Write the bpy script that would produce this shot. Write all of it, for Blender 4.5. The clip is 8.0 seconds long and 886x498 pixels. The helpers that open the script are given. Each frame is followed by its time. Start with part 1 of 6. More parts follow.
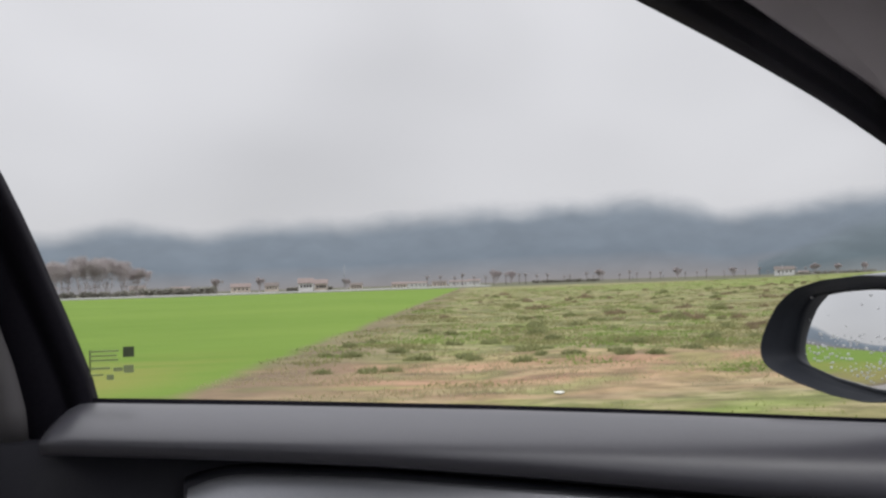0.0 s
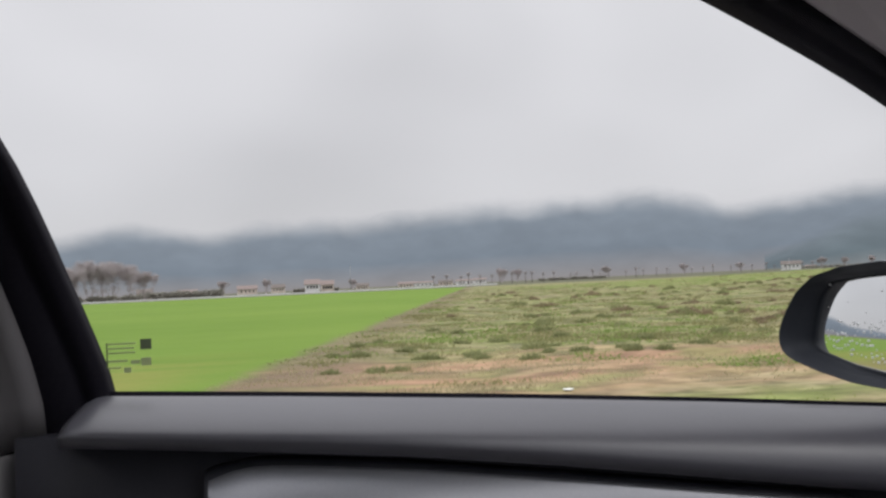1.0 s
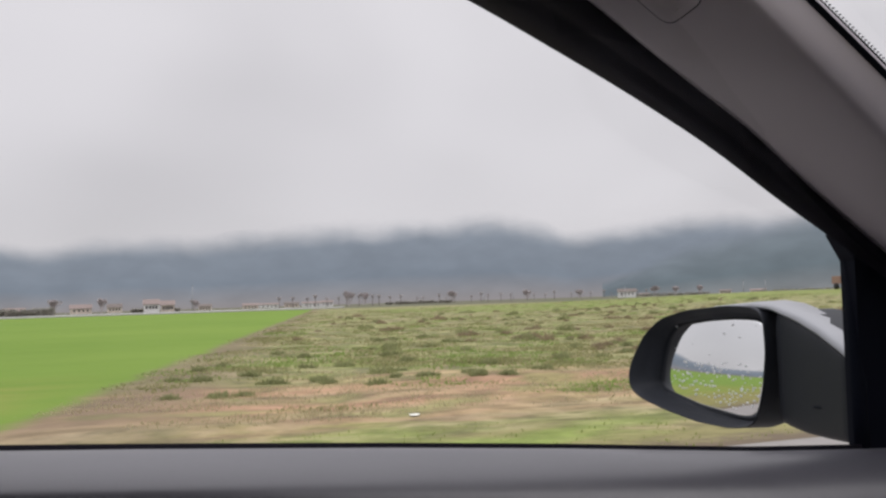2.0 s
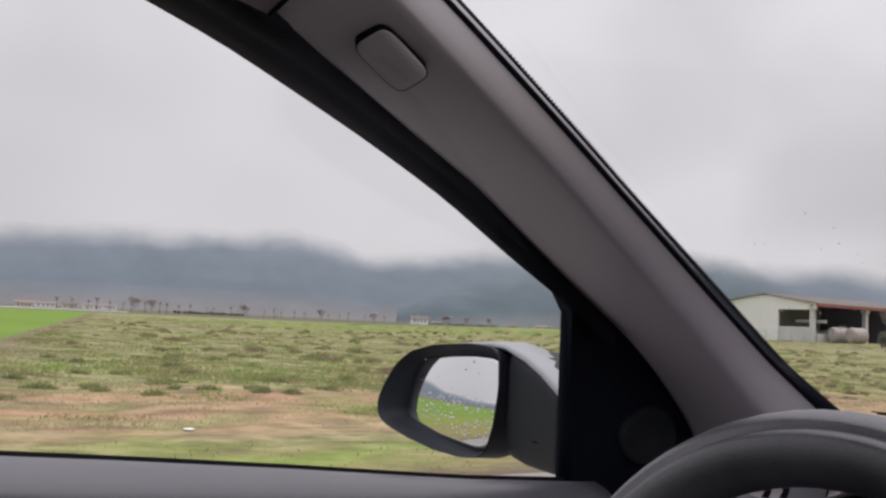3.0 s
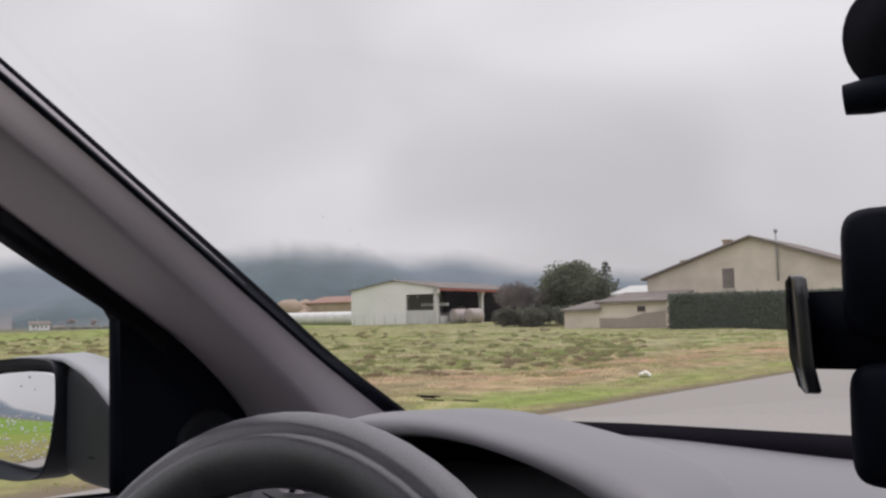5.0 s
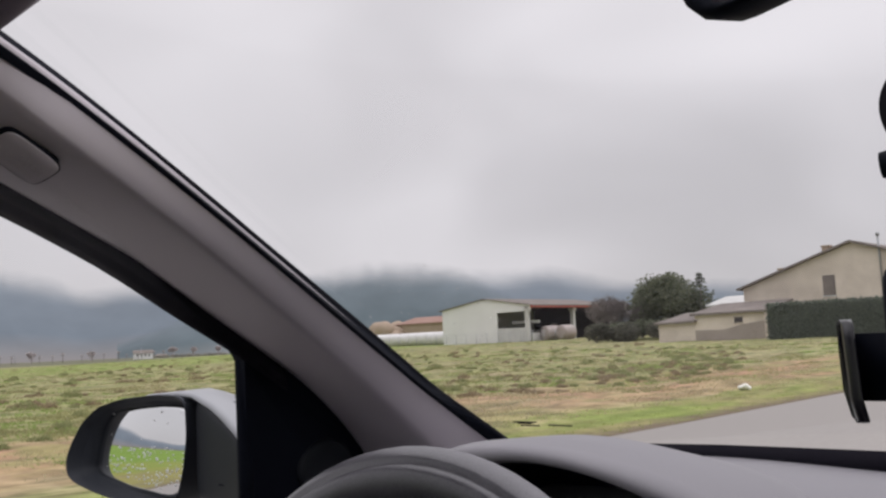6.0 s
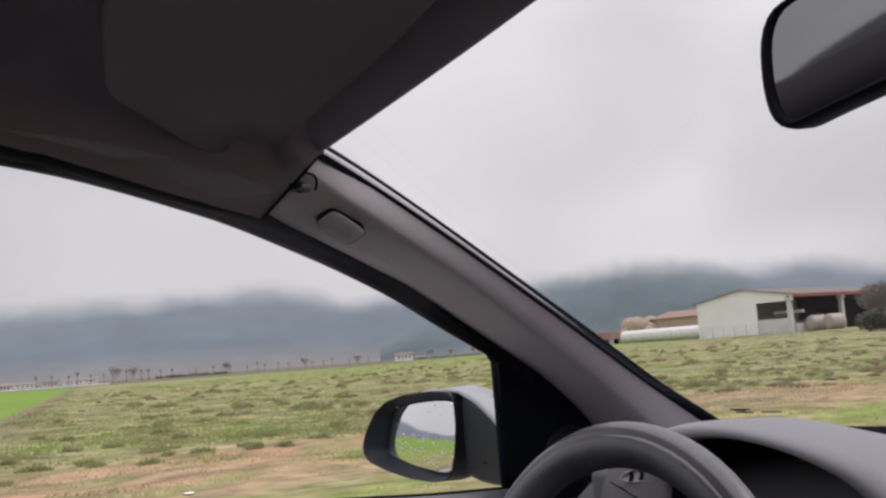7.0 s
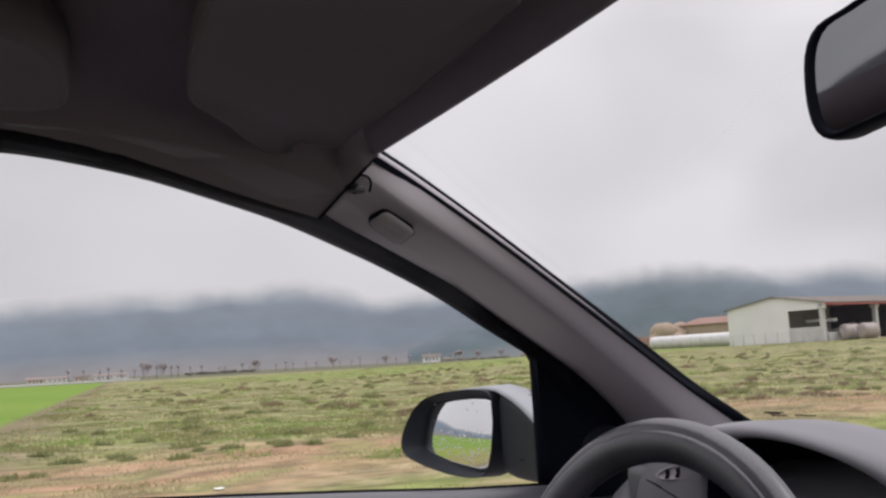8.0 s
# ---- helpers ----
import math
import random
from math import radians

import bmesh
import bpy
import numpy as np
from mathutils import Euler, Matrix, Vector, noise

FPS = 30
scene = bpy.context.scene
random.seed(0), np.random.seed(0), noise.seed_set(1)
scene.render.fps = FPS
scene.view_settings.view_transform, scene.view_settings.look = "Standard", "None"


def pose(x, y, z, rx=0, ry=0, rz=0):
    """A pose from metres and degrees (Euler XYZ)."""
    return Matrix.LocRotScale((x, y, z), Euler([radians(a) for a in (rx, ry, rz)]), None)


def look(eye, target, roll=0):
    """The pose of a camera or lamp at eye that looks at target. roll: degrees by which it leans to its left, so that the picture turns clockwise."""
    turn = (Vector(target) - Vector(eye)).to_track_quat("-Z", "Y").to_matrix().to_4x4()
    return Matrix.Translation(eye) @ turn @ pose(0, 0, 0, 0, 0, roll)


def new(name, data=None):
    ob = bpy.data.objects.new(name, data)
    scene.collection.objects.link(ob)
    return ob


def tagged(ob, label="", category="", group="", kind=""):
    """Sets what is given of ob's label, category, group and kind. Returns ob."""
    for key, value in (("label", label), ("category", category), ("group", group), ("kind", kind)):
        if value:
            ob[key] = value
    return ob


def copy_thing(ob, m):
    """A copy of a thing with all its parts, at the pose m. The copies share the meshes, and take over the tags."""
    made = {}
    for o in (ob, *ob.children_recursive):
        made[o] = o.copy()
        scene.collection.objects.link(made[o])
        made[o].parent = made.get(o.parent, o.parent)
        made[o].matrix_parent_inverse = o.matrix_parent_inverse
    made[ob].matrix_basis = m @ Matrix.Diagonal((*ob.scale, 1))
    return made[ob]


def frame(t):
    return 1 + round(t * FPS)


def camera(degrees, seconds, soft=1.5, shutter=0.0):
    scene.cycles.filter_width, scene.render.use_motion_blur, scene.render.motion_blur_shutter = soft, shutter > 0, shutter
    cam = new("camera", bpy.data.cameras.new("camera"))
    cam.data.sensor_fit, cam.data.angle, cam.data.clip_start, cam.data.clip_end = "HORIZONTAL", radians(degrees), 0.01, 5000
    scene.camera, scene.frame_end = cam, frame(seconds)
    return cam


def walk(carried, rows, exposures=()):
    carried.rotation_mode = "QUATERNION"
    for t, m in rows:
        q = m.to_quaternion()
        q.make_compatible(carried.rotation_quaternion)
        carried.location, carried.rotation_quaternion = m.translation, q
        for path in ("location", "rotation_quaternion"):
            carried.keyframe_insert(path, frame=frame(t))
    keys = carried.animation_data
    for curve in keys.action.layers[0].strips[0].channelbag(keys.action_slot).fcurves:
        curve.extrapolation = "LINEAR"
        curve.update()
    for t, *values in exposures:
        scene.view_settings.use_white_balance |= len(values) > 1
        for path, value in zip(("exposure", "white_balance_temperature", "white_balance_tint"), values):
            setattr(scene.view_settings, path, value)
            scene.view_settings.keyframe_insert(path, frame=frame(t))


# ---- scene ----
cam = camera(50.0, 8.0, soft=2.5)
PATH = [
    (0, (0.133, -0.147, 1.192), (-1.831, 0.224, 1.266), -1.8),
    (0.5, (0.131, -0.154, 1.190), (-1.835, 0.212, 1.226), -2.1),
    (1, (0.120, -0.156, 1.183), (-1.846, 0.203, 1.256), -2.6),
    (1.2, (0.110, -0.168, 1.190), (-1.850, 0.220, 1.274), -2.7),
    (2.3, (0.112, -0.173, 1.204), (-1.722, 0.616, 1.322), -0.4),
    (2.5, (0.134, -0.172, 1.203), (-1.666, 0.690, 1.329), 0.8),
    (3, (0.183, -0.152, 1.212), (-1.515, 0.893, 1.369), 2.7),
    (3.5, (0.186, -0.110, 1.213), (-1.379, 1.122, 1.388), 2.6),
    (4, (0.203, -0.082, 1.223), (-1.213, 1.319, 1.407), 1.7),
    (4.5, (0.213, -0.048, 1.216), (-1.042, 1.500, 1.387), 0.3),
    (4.7, (0.231, -0.059, 1.220), (-0.956, 1.544, 1.371), -0.8),
    (5.8, (0.268, -0.144, 1.229), (-0.986, 1.401, 1.431), -1.8),
    (6, (0.299, -0.157, 1.241), (-1.031, 1.324, 1.440), -2.5),
    (6.5, (0.402, -0.238, 1.252), (-1.137, 1.021, 1.470), -3.5),
    (7, (0.510, -0.309, 1.246), (-1.153, 0.779, 1.470), -4.1),
    (7.5, (0.559, -0.322, 1.243), (-1.140, 0.706, 1.483), -3.6),
    (8, (0.533, -0.347, 1.241), (-1.162, 0.689, 1.473), -3.0),
]
walk(cam, [(t, look(eye, target, roll)) for t, eye, target, roll in PATH],
     exposures=((0.0, 0.0, 6340, 10.0), (1.2, 0.0, 6360, 10.5), (2.5, -0.02, 6450, 14), (4.7, -0.03, 6450, 14), (6.5, 0.0, 6450, 14), (7.1, 0.07, 6450, 14), (8.0, 0.08, 6450, 14)))

# ---- world, sun ----
SUN_AZ, SUN_EL = radians(35), radians(50)
world = bpy.data.worlds.new("overcast_sky")
scene.world = world
world.use_nodes = True
wn, wl = world.node_tree.nodes, world.node_tree.links
wn.clear()
w_out = wn.new("ShaderNodeOutputWorld")
w_bg = wn.new("ShaderNodeBackground")
w_sky = wn.new("ShaderNodeTexSky")
w_sky.sky_type, w_sky.sun_disc = "NISHITA", False
w_sky.sun_elevation, w_sky.sun_rotation = SUN_EL, SUN_AZ
w_co = wn.new("ShaderNodeTexCoord")
w_sep = wn.new("ShaderNodeSeparateXYZ")
wl.new(w_co.outputs["Generated"], w_sep.inputs[0])
# cloud deck: brightness grows from the horizon to the zenith
w_el = wn.new("ShaderNodeValToRGB")
w_el.color_ramp.interpolation = "EASE"
for pos, val in ((0.0, 0.62), (0.10, 0.67), (0.30, 0.76), (1.0, 1.75)):
    e = w_el.color_ramp.elements.new(pos) if pos not in (0.0, 1.0) else w_el.color_ramp.elements[0 if pos == 0.0 else -1]
    e.position, e.color = pos, (val * 1.005, val * 0.990, val * 1.004, 1)
wl.new(w_sep.outputs["Z"], w_el.inputs[0])
w_map = wn.new("ShaderNodeMapping")
w_map.inputs["Scale"].default_value = (1.0, 1.0, 2.0)
w_map.inputs["Location"].default_value = (0.35, 0.1, 0.2)
wl.new(w_co.outputs["Generated"], w_map.inputs[0])
w_cloud = wn.new("ShaderNodeTexNoise")
w_cloud.inputs["Scale"].default_value = 2.2
w_cloud.inputs["Detail"].default_value = 2.2
w_cloud.inputs["Roughness"].default_value = 0.46
w_cloud.inputs["Distortion"].default_value = 0.35
wl.new(w_map.outputs[0], w_cloud.inputs["Vector"])
w_cr = wn.new("ShaderNodeMapRange")
w_cr.inputs[1].default_value, w_cr.inputs[2].default_value = 0.30, 0.68
w_cr.inputs[3].default_value, w_cr.inputs[4].default_value = 0.83, 1.07
wl.new(w_cloud.outputs["Fac"], w_cr.inputs[0])
w_mul = wn.new("ShaderNodeVectorMath")
w_mul.operation = "MULTIPLY"
wl.new(w_el.outputs["Color"], w_mul.inputs[0])
wl.new(w_cr.outputs[0], w_mul.inputs[1])
# one heavier bank of cloud low in the sky
w_dot = wn.new("ShaderNodeVectorMath")
w_dot.operation = "DOT_PRODUCT"
w_bend = wn.new("ShaderNodeVectorMath")
w_bend.operation = "MULTIPLY_ADD"
w_bend.inputs[1].default_value = (0.12, 0.12, 0.10)
w_bend.inputs[2].default_value = (-0.06, -0.06, -0.05)
wl.new(w_cloud.outputs["Color"], w_bend.inputs[0])
w_off = wn.new("ShaderNodeVectorMath")
w_off.operation = "ADD"
wl.new(w_co.outputs["Generated"], w_off.inputs[0])
wl.new(w_bend.outputs[0], w_off.inputs[1])
wl.new(w_off.outputs[0], w_dot.inputs[0])
w_dot.inputs[1].default_value = (-math.sin(radians(31)) * math.cos(radians(10)), math.cos(radians(31)) * math.cos(radians(10)), math.sin(radians(10)))
w_bank = wn.new("ShaderNodeMapRange")
w_bank.interpolation_type = "SMOOTHSTEP"
w_bank.inputs[1].default_value, w_bank.inputs[2].default_value = 0.978, 1.002
w_bank.inputs[3].default_value, w_bank.inputs[4].default_value = 1.0, 0.86
wl.new(w_dot.outputs["Value"], w_bank.inputs[0])
w_heavy = wn.new("ShaderNodeVectorMath")
w_heavy.operation = "SCALE"
wl.new(w_mul.outputs[0], w_heavy.inputs[0])
wl.new(w_bank.outputs[0], w_heavy.inputs["Scale"])
w_skyd = wn.new("ShaderNodeVectorMath")
w_skyd.operation = "SCALE"
w_skyd.inputs["Scale"].default_value = 0.004
wl.new(w_sky.outputs["Color"], w_skyd.inputs[0])
w_add = wn.new("ShaderNodeVectorMath")
w_add.operation = "ADD"
wl.new(w_heavy.outputs[0], w_add.inputs[0])
wl.new(w_skyd.outputs[0], w_add.inputs[1])
wl.new(w_add.outputs[0], w_bg.inputs["Color"])
w_bg.inputs["Strength"].default_value = 1.0
wl.new(w_bg.outputs[0], w_out.inputs["Surface"])
sun = new("sun", bpy.data.lights.new("sun", "SUN"))
sun.data.energy, sun.data.angle, sun.data.color = 0.6, radians(25), (1.0, 0.97, 0.93)
sun.matrix_world = look((0, 0, 50), (-math.sin(SUN_AZ) * 30, -math.cos(SUN_AZ) * 30, 50 - 36))


# ---- materials ----
def material(name):
    m = bpy.data.materials.new(name)
    m.use_nodes = True
    n, l = m.node_tree.nodes, m.node_tree.links
    return m, n, l, n["Principled BSDF"]


def surface(name, dark, light, rough=0.6, scale=8.0, fine=120.0, bump=0.15, metal=0.0, spec=0.5, stretch=(1, 1, 1), rvar=0.12, per_object=0.0):
    """A surface with two scales of colour variation, uneven gloss and fine relief."""
    m, n, l, p = material(name)
    co = n.new("ShaderNodeTexCoord")
    mp = n.new("ShaderNodeMapping")
    mp.inputs["Scale"].default_value = stretch
    l.new(co.outputs["Object"], mp.inputs[0])
    a, b = n.new("ShaderNodeTexNoise"), n.new("ShaderNodeTexNoise")
    for q, s, d in ((a, scale, 5.0), (b, fine, 3.0)):
        q.inputs["Scale"].default_value, q.inputs["Detail"].default_value = s, d
        l.new(mp.outputs[0], q.inputs["Vector"])
    mix = n.new("ShaderNodeMath")
    mix.operation = "MULTIPLY_ADD"
    mix.inputs[1].default_value = 0.4
    l.new(b.outputs["Fac"], mix.inputs[0])
    half = n.new("ShaderNodeMath")
    half.operation = "MULTIPLY"
    half.inputs[1].default_value = 0.6
    l.new(a.outputs["Fac"], half.inputs[0])
    l.new(half.outputs[0], mix.inputs[2])
    last = mix.outputs[0]
    if per_object:
        info = n.new("ShaderNodeObjectInfo")
        ad = n.new("ShaderNodeMath")
        ad.operation = "MULTIPLY_ADD"
        ad.inputs[1].default_value = per_object
        l.new(info.outputs["Random"], ad.inputs[0])
        l.new(last, ad.inputs[2])
        last = ad.outputs[0]
    ramp = n.new("ShaderNodeValToRGB")
    ramp.color_ramp.elements[0].position, ramp.color_ramp.elements[1].position = 0.3, 0.7
    ramp.color_ramp.elements[0].color, ramp.color_ramp.elements[1].color = (*dark, 1), (*light, 1)
    l.new(last, ramp.inputs[0])
    l.new(ramp.outputs[0], p.inputs["Base Color"])
    r = n.new("ShaderNodeMapRange")
    r.inputs[3].default_value, r.inputs[4].default_value = max(rough - rvar, 0.02), min(rough + rvar, 1)
    l.new(a.outputs["Fac"], r.inputs[0])
    l.new(r.outputs[0], p.inputs["Roughness"])
    p.inputs["Metallic"].default_value, p.inputs["Specular IOR Level"].default_value = metal, spec
    if bump:
        bp = n.new("ShaderNodeBump")
        bp.inputs["Strength"].default_value, bp.inputs["Distance"].default_value = bump, 0.25 / fine
        l.new(b.outputs["Fac"], bp.inputs["Height"])
        l.new(bp.outputs[0], p.inputs["Normal"])
    return m


def clear_glass(name, tint=(0.97, 0.98, 0.97), gloss=0.5):
    m, n, l, p = material(name)
    n.remove(p)
    out = n["Material Output"]
    tr, gl, mx, lw = n.new("ShaderNodeBsdfTransparent"), n.new("ShaderNodeBsdfGlossy"), n.new("ShaderNodeMixShader"), n.new("ShaderNodeFresnel")
    lw.inputs["IOR"].default_value = 1.25
    ml = n.new("ShaderNodeMath")
    ml.operation = "MULTIPLY"
    ml.inputs[1].default_value = gloss
    l.new(lw.outputs[0], ml.inputs[0])
    tr.inputs[0].default_value = (*tint, 1)
    gl.inputs["Roughness"].default_value = 0.02
    l.new(ml.outputs[0], mx.inputs[0])
    l.new(tr.outputs[0], mx.inputs[1])
    l.new(gl.outputs[0], mx.inputs[2])
    l.new(mx.outputs[0], out.inputs["Surface"])
    return m


TRIM = surface("pillar_trim_plastic", (0.432, 0.396, 0.434), (0.478, 0.438, 0.478), 0.45, 6, 900, 0.25, spec=0.7)
SOFT = surface("door_pad_vinyl", (0.080, 0.079, 0.093), (0.100, 0.099, 0.115), 0.36, 5, 700, 0.3, spec=0.85)
DASH = surface("dashboard_vinyl", (0.172, 0.165, 0.183), (0.206, 0.199, 0.218), 0.50, 5, 600, 0.35)
DARK = surface("black_plastic", (0.005, 0.0065, 0.012), (0.009, 0.0105, 0.018), 0.60, 8, 500, 0.2, spec=0.06)
DOORPLASTIC = surface("door_plastic", (0.034, 0.034, 0.044), (0.046, 0.046, 0.057), 0.5, 6, 600, 0.25)
RUBBER = surface("black_rubber_seal", (0.008, 0.007, 0.012), (0.014, 0.013, 0.018), 0.78, 12, 300, 0.1, spec=0.09)
LINER = surface("headliner_felt", (0.204, 0.176, 0.202), (0.243, 0.210, 0.240), 0.95, 7, 500, 0.4, spec=0.1)
VISOR = surface("sun_visor_vinyl", (0.172, 0.157, 0.178), (0.204, 0.187, 0.211), 0.85, 7, 500, 0.3, spec=0.15)
LEATHER = surface("worn_wheel_leather", (0.034, 0.033, 0.042), (0.108, 0.104, 0.122), 0.36, 20, 600, 0.2, spec=0.95)
SATIN = surface("satin_grey_insert", (0.27, 0.275, 0.298), (0.32, 0.325, 0.350), 0.40, 4, 500, 0.0, metal=0.55, rvar=0.04)
FOOT = surface("black_mirror_foot_plastic", (0.013, 0.015, 0.020), (0.019, 0.022, 0.028), 0.55, 7, 400, 0.15, spec=0.2)
HOUSING = surface("mirror_housing_plastic", (0.028, 0.031, 0.039), (0.038, 0.042, 0.051), 0.52, 7, 400, 0.15, spec=0.26)
PAINT = surface("silver_grey_paint", (0.30, 0.31, 0.33), (0.34, 0.35, 0.37), 0.30, 3, 900, 0.03, metal=0.5)
TYRE = surface("tyre_rubber", (0.02, 0.02, 0.02), (0.035, 0.035, 0.035), 0.85, 9, 80, 0.3)
GLASS = clear_glass("window_glass", (0.985, 0.985, 0.985), 0.08)
SCREEN = clear_glass("windscreen_glass", (0.985, 0.985, 0.985), 0.05)
MARK = surface("printed_mark", (0.10, 0.13, 0.07), (0.13, 0.16, 0.09), 0.7, 20, 200, 0)
MARK_FAINT = surface("faint_printed_mark", (0.42, 0.50, 0.24), (0.48, 0.56, 0.28), 0.7, 20, 200, 0)
SILVER = material("mirror_silver")[0]
SILVER.node_tree.nodes["Principled BSDF"].inputs["Base Color"].default_value = (0.86, 0.87, 0.88, 1)
SILVER.node_tree.nodes["Principled BSDF"].inputs["Metallic"].default_value = 1
SILVER.node_tree.nodes["Principled BSDF"].inputs["Roughness"].default_value = 0.015
DROP = material("water_drop")[0]
DROP.node_tree.nodes["Principled BSDF"].inputs["Base Color"].default_value = (0.9, 0.92, 0.93, 1)
DROP.node_tree.nodes["Principled BSDF"].inputs["Roughness"].default_value = 0.12
DROP.node_tree.nodes["Principled BSDF"].inputs["Transmission Weight"].default_value = 0.10
DROP.node_tree.nodes["Principled BSDF"].inputs["IOR"].default_value = 1.33
CLEAR_DROP = material("clear_water_drop")[0]
CLEAR_DROP.node_tree.nodes["Principled BSDF"].inputs["Base Color"].default_value = (1, 1, 1, 1)
CLEAR_DROP.node_tree.nodes["Principled BSDF"].inputs["Roughness"].default_value = 0.02
CLEAR_DROP.node_tree.nodes["Principled BSDF"].inputs["Transmission Weight"].default_value = 1.0
CLEAR_DROP.node_tree.nodes["Principled BSDF"].inputs["IOR"].default_value = 1.33
ASPHALT = surface("worn_asphalt", (0.225, 0.207, 0.192), (0.300, 0.280, 0.262), 0.62, 0.35, 26, 0.5, stretch=(1, 0.22, 1), spec=0.4)
LINE = surface("worn_road_paint", (0.50, 0.50, 0.49), (0.72, 0.72, 0.70), 0.6, 3, 40, 0.3)
PLASTER = surface("stained_plaster", (0.48, 0.42, 0.36), (0.80, 0.72, 0.63), 0.9, 0.45, 9, 0.4, spec=0.2)
PLASTER_DARK = surface("weathered_render", (0.30, 0.26, 0.23), (0.42, 0.37, 0.33), 0.9, 0.6, 9, 0.4, spec=0.2)
WHITEWALL = surface("white_sheet_wall", (0.70, 0.70, 0.69), (0.82, 0.82, 0.81), 0.6, 0.4, 6, 0.2, spec=0.3)
CONCRETE = surface("pale_concrete", (0.48, 0.48, 0.47), (0.62, 0.62, 0.60), 0.85, 0.8, 12, 0.3, spec=0.2)
TILE_GREY = surface("weathered_roof_tiles", (0.15, 0.13, 0.12), (0.25, 0.22, 0.20), 0.9, 0.7, 7, 0.6, spec=0.2)
TILE_RED = surface("terracotta_roof", (0.27, 0.165, 0.135), (0.37, 0.245, 0.205), 0.85, 0.6, 7, 0.5, spec=0.2)
BRICK = surface("brown_hay_and_brick", (0.34, 0.265, 0.205), (0.45, 0.36, 0.285), 0.95, 0.6, 8, 0.5, spec=0.1)
# near black imitates unlit interiors on window panes and the barn back
SHADEROOM = surface("painted_room_shade", (0.04, 0.04, 0.045), (0.10, 0.09, 0.09), 0.9, 0.5, 4, 0.4, spec=0.1)
WRAP = surface("white_bale_wrap", (0.60, 0.59, 0.59), (0.78, 0.77, 0.77), 0.4, 1.2, 9, 0.5)
PALE_WRAP = surface("faded_bale_wrap", (0.30, 0.25, 0.235), (0.42, 0.37, 0.345), 0.55, 2.5, 12, 0.6)
RED = surface("faded_red_paint", (0.30, 0.07, 0.05), (0.42, 0.12, 0.09), 0.6, 1.5, 12, 0.2)
FLOORING = surface("grey_carpet", (0.20, 0.185, 0.185), (0.25, 0.235, 0.235), 0.95, 6, 300, 0.4, spec=0.1)
GLOSSY = surface("glossy_black_plastic", (0.010, 0.010, 0.014), (0.016, 0.016, 0.021), 0.28, 6, 300, 0.05, spec=0.55)
CLIP = surface("dark_grey_clip_plastic", (0.060, 0.056, 0.060), (0.085, 0.080, 0.085), 0.5, 8, 400, 0.2)
# clay roofs on the plain, dulled in colour to imitate distance haze
HAZED_ROOF = surface("haze_dulled_clay_roof", (0.25, 0.205, 0.190), (0.33, 0.270, 0.250), 0.9, 0.6, 7, 0.4, spec=0.1)
STEEL = surface("grey_steel", (0.30, 0.31, 0.32), (0.42, 0.43, 0.44), 0.5, 3, 30, 0.1, metal=0.6)
BARK = surface("grey_bark", (0.22, 0.200, 0.190), (0.30, 0.275, 0.262), 0.95, 3, 30, 0.6, spec=0.1)
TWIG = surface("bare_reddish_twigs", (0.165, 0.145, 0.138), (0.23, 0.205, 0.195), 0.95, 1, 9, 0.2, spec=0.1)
# twigs out on the plain: distance haze put into a paler colour
HAZED_TWIG = surface("haze_paled_twigs", (0.47, 0.425, 0.425), (0.55, 0.505, 0.505), 0.95, 1, 9, 0.2, spec=0.1)
BAG = surface("white_plastic_bag", (0.80, 0.80, 0.72), (0.90, 0.90, 0.84), 0.4, 6, 40, 0.4)


def leafy(name, dark, light, rough=0.75, through_light=0.45):
    """Foliage whose shade varies from clump to clump."""
    m, n, l, p = material(name)
    g = n.new("ShaderNodeNewGeometry")
    ramp = n.new("ShaderNodeValToRGB")
    ramp.color_ramp.elements[0].color, ramp.color_ramp.elements[1].color = (*dark, 1), (*light, 1)
    l.new(g.outputs["Random Per Island"], ramp.inputs[0])
    l.new(ramp.outputs[0], p.inputs["Base Color"])
    p.inputs["Roughness"].default_value = rough
    p.inputs["Specular IOR Level"].default_value = 0.2
    # thin leaves let light through
    tl, mx = n.new("ShaderNodeBsdfTranslucent"), n.new("ShaderNodeMixShader")
    l.new(ramp.outputs[0], tl.inputs["Color"])
    mx.inputs[0].default_value = through_light
    l.new(p.outputs[0], mx.inputs[1])
    l.new(tl.outputs[0], mx.inputs[2])
    l.new(mx.outputs[0], n["Material Output"].inputs["Surface"])
    return m


LEAF = leafy("evergreen_leaves", (0.120, 0.138, 0.092), (0.230, 0.245, 0.170))
CONIFER = leafy("conifer_needles", (0.100, 0.118, 0.080), (0.180, 0.200, 0.135))
HEDGE = leafy("hedge_leaves", (0.118, 0.142, 0.116), (0.205, 0.232, 0.188))
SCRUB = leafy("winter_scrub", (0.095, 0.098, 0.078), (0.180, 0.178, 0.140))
GRASS = leafy("rough_grass_blades", (0.300, 0.310, 0.130), (0.380, 0.365, 0.190), through_light=0.62)
GRASS_GREEN = leafy("fresh_verge_grass", (0.250, 0.300, 0.085), (0.320, 0.360, 0.120), through_light=0.62)
WEED = leafy("weed_leaves", (0.270, 0.290, 0.140), (0.360, 0.375, 0.190), through_light=0.62)
OLIVE_TUFT = leafy("olive_tussock_blades", (0.262, 0.262, 0.120), (0.365, 0.355, 0.175), through_light=0.62)
STRAW_TUFT = leafy("straw_tussock_blades", (0.420, 0.370, 0.225), (0.530, 0.470, 0.300), through_light=0.62)
GREEN_TUFT = leafy("green_weed_blades", (0.230, 0.320, 0.090), (0.320, 0.410, 0.135), through_light=0.62)
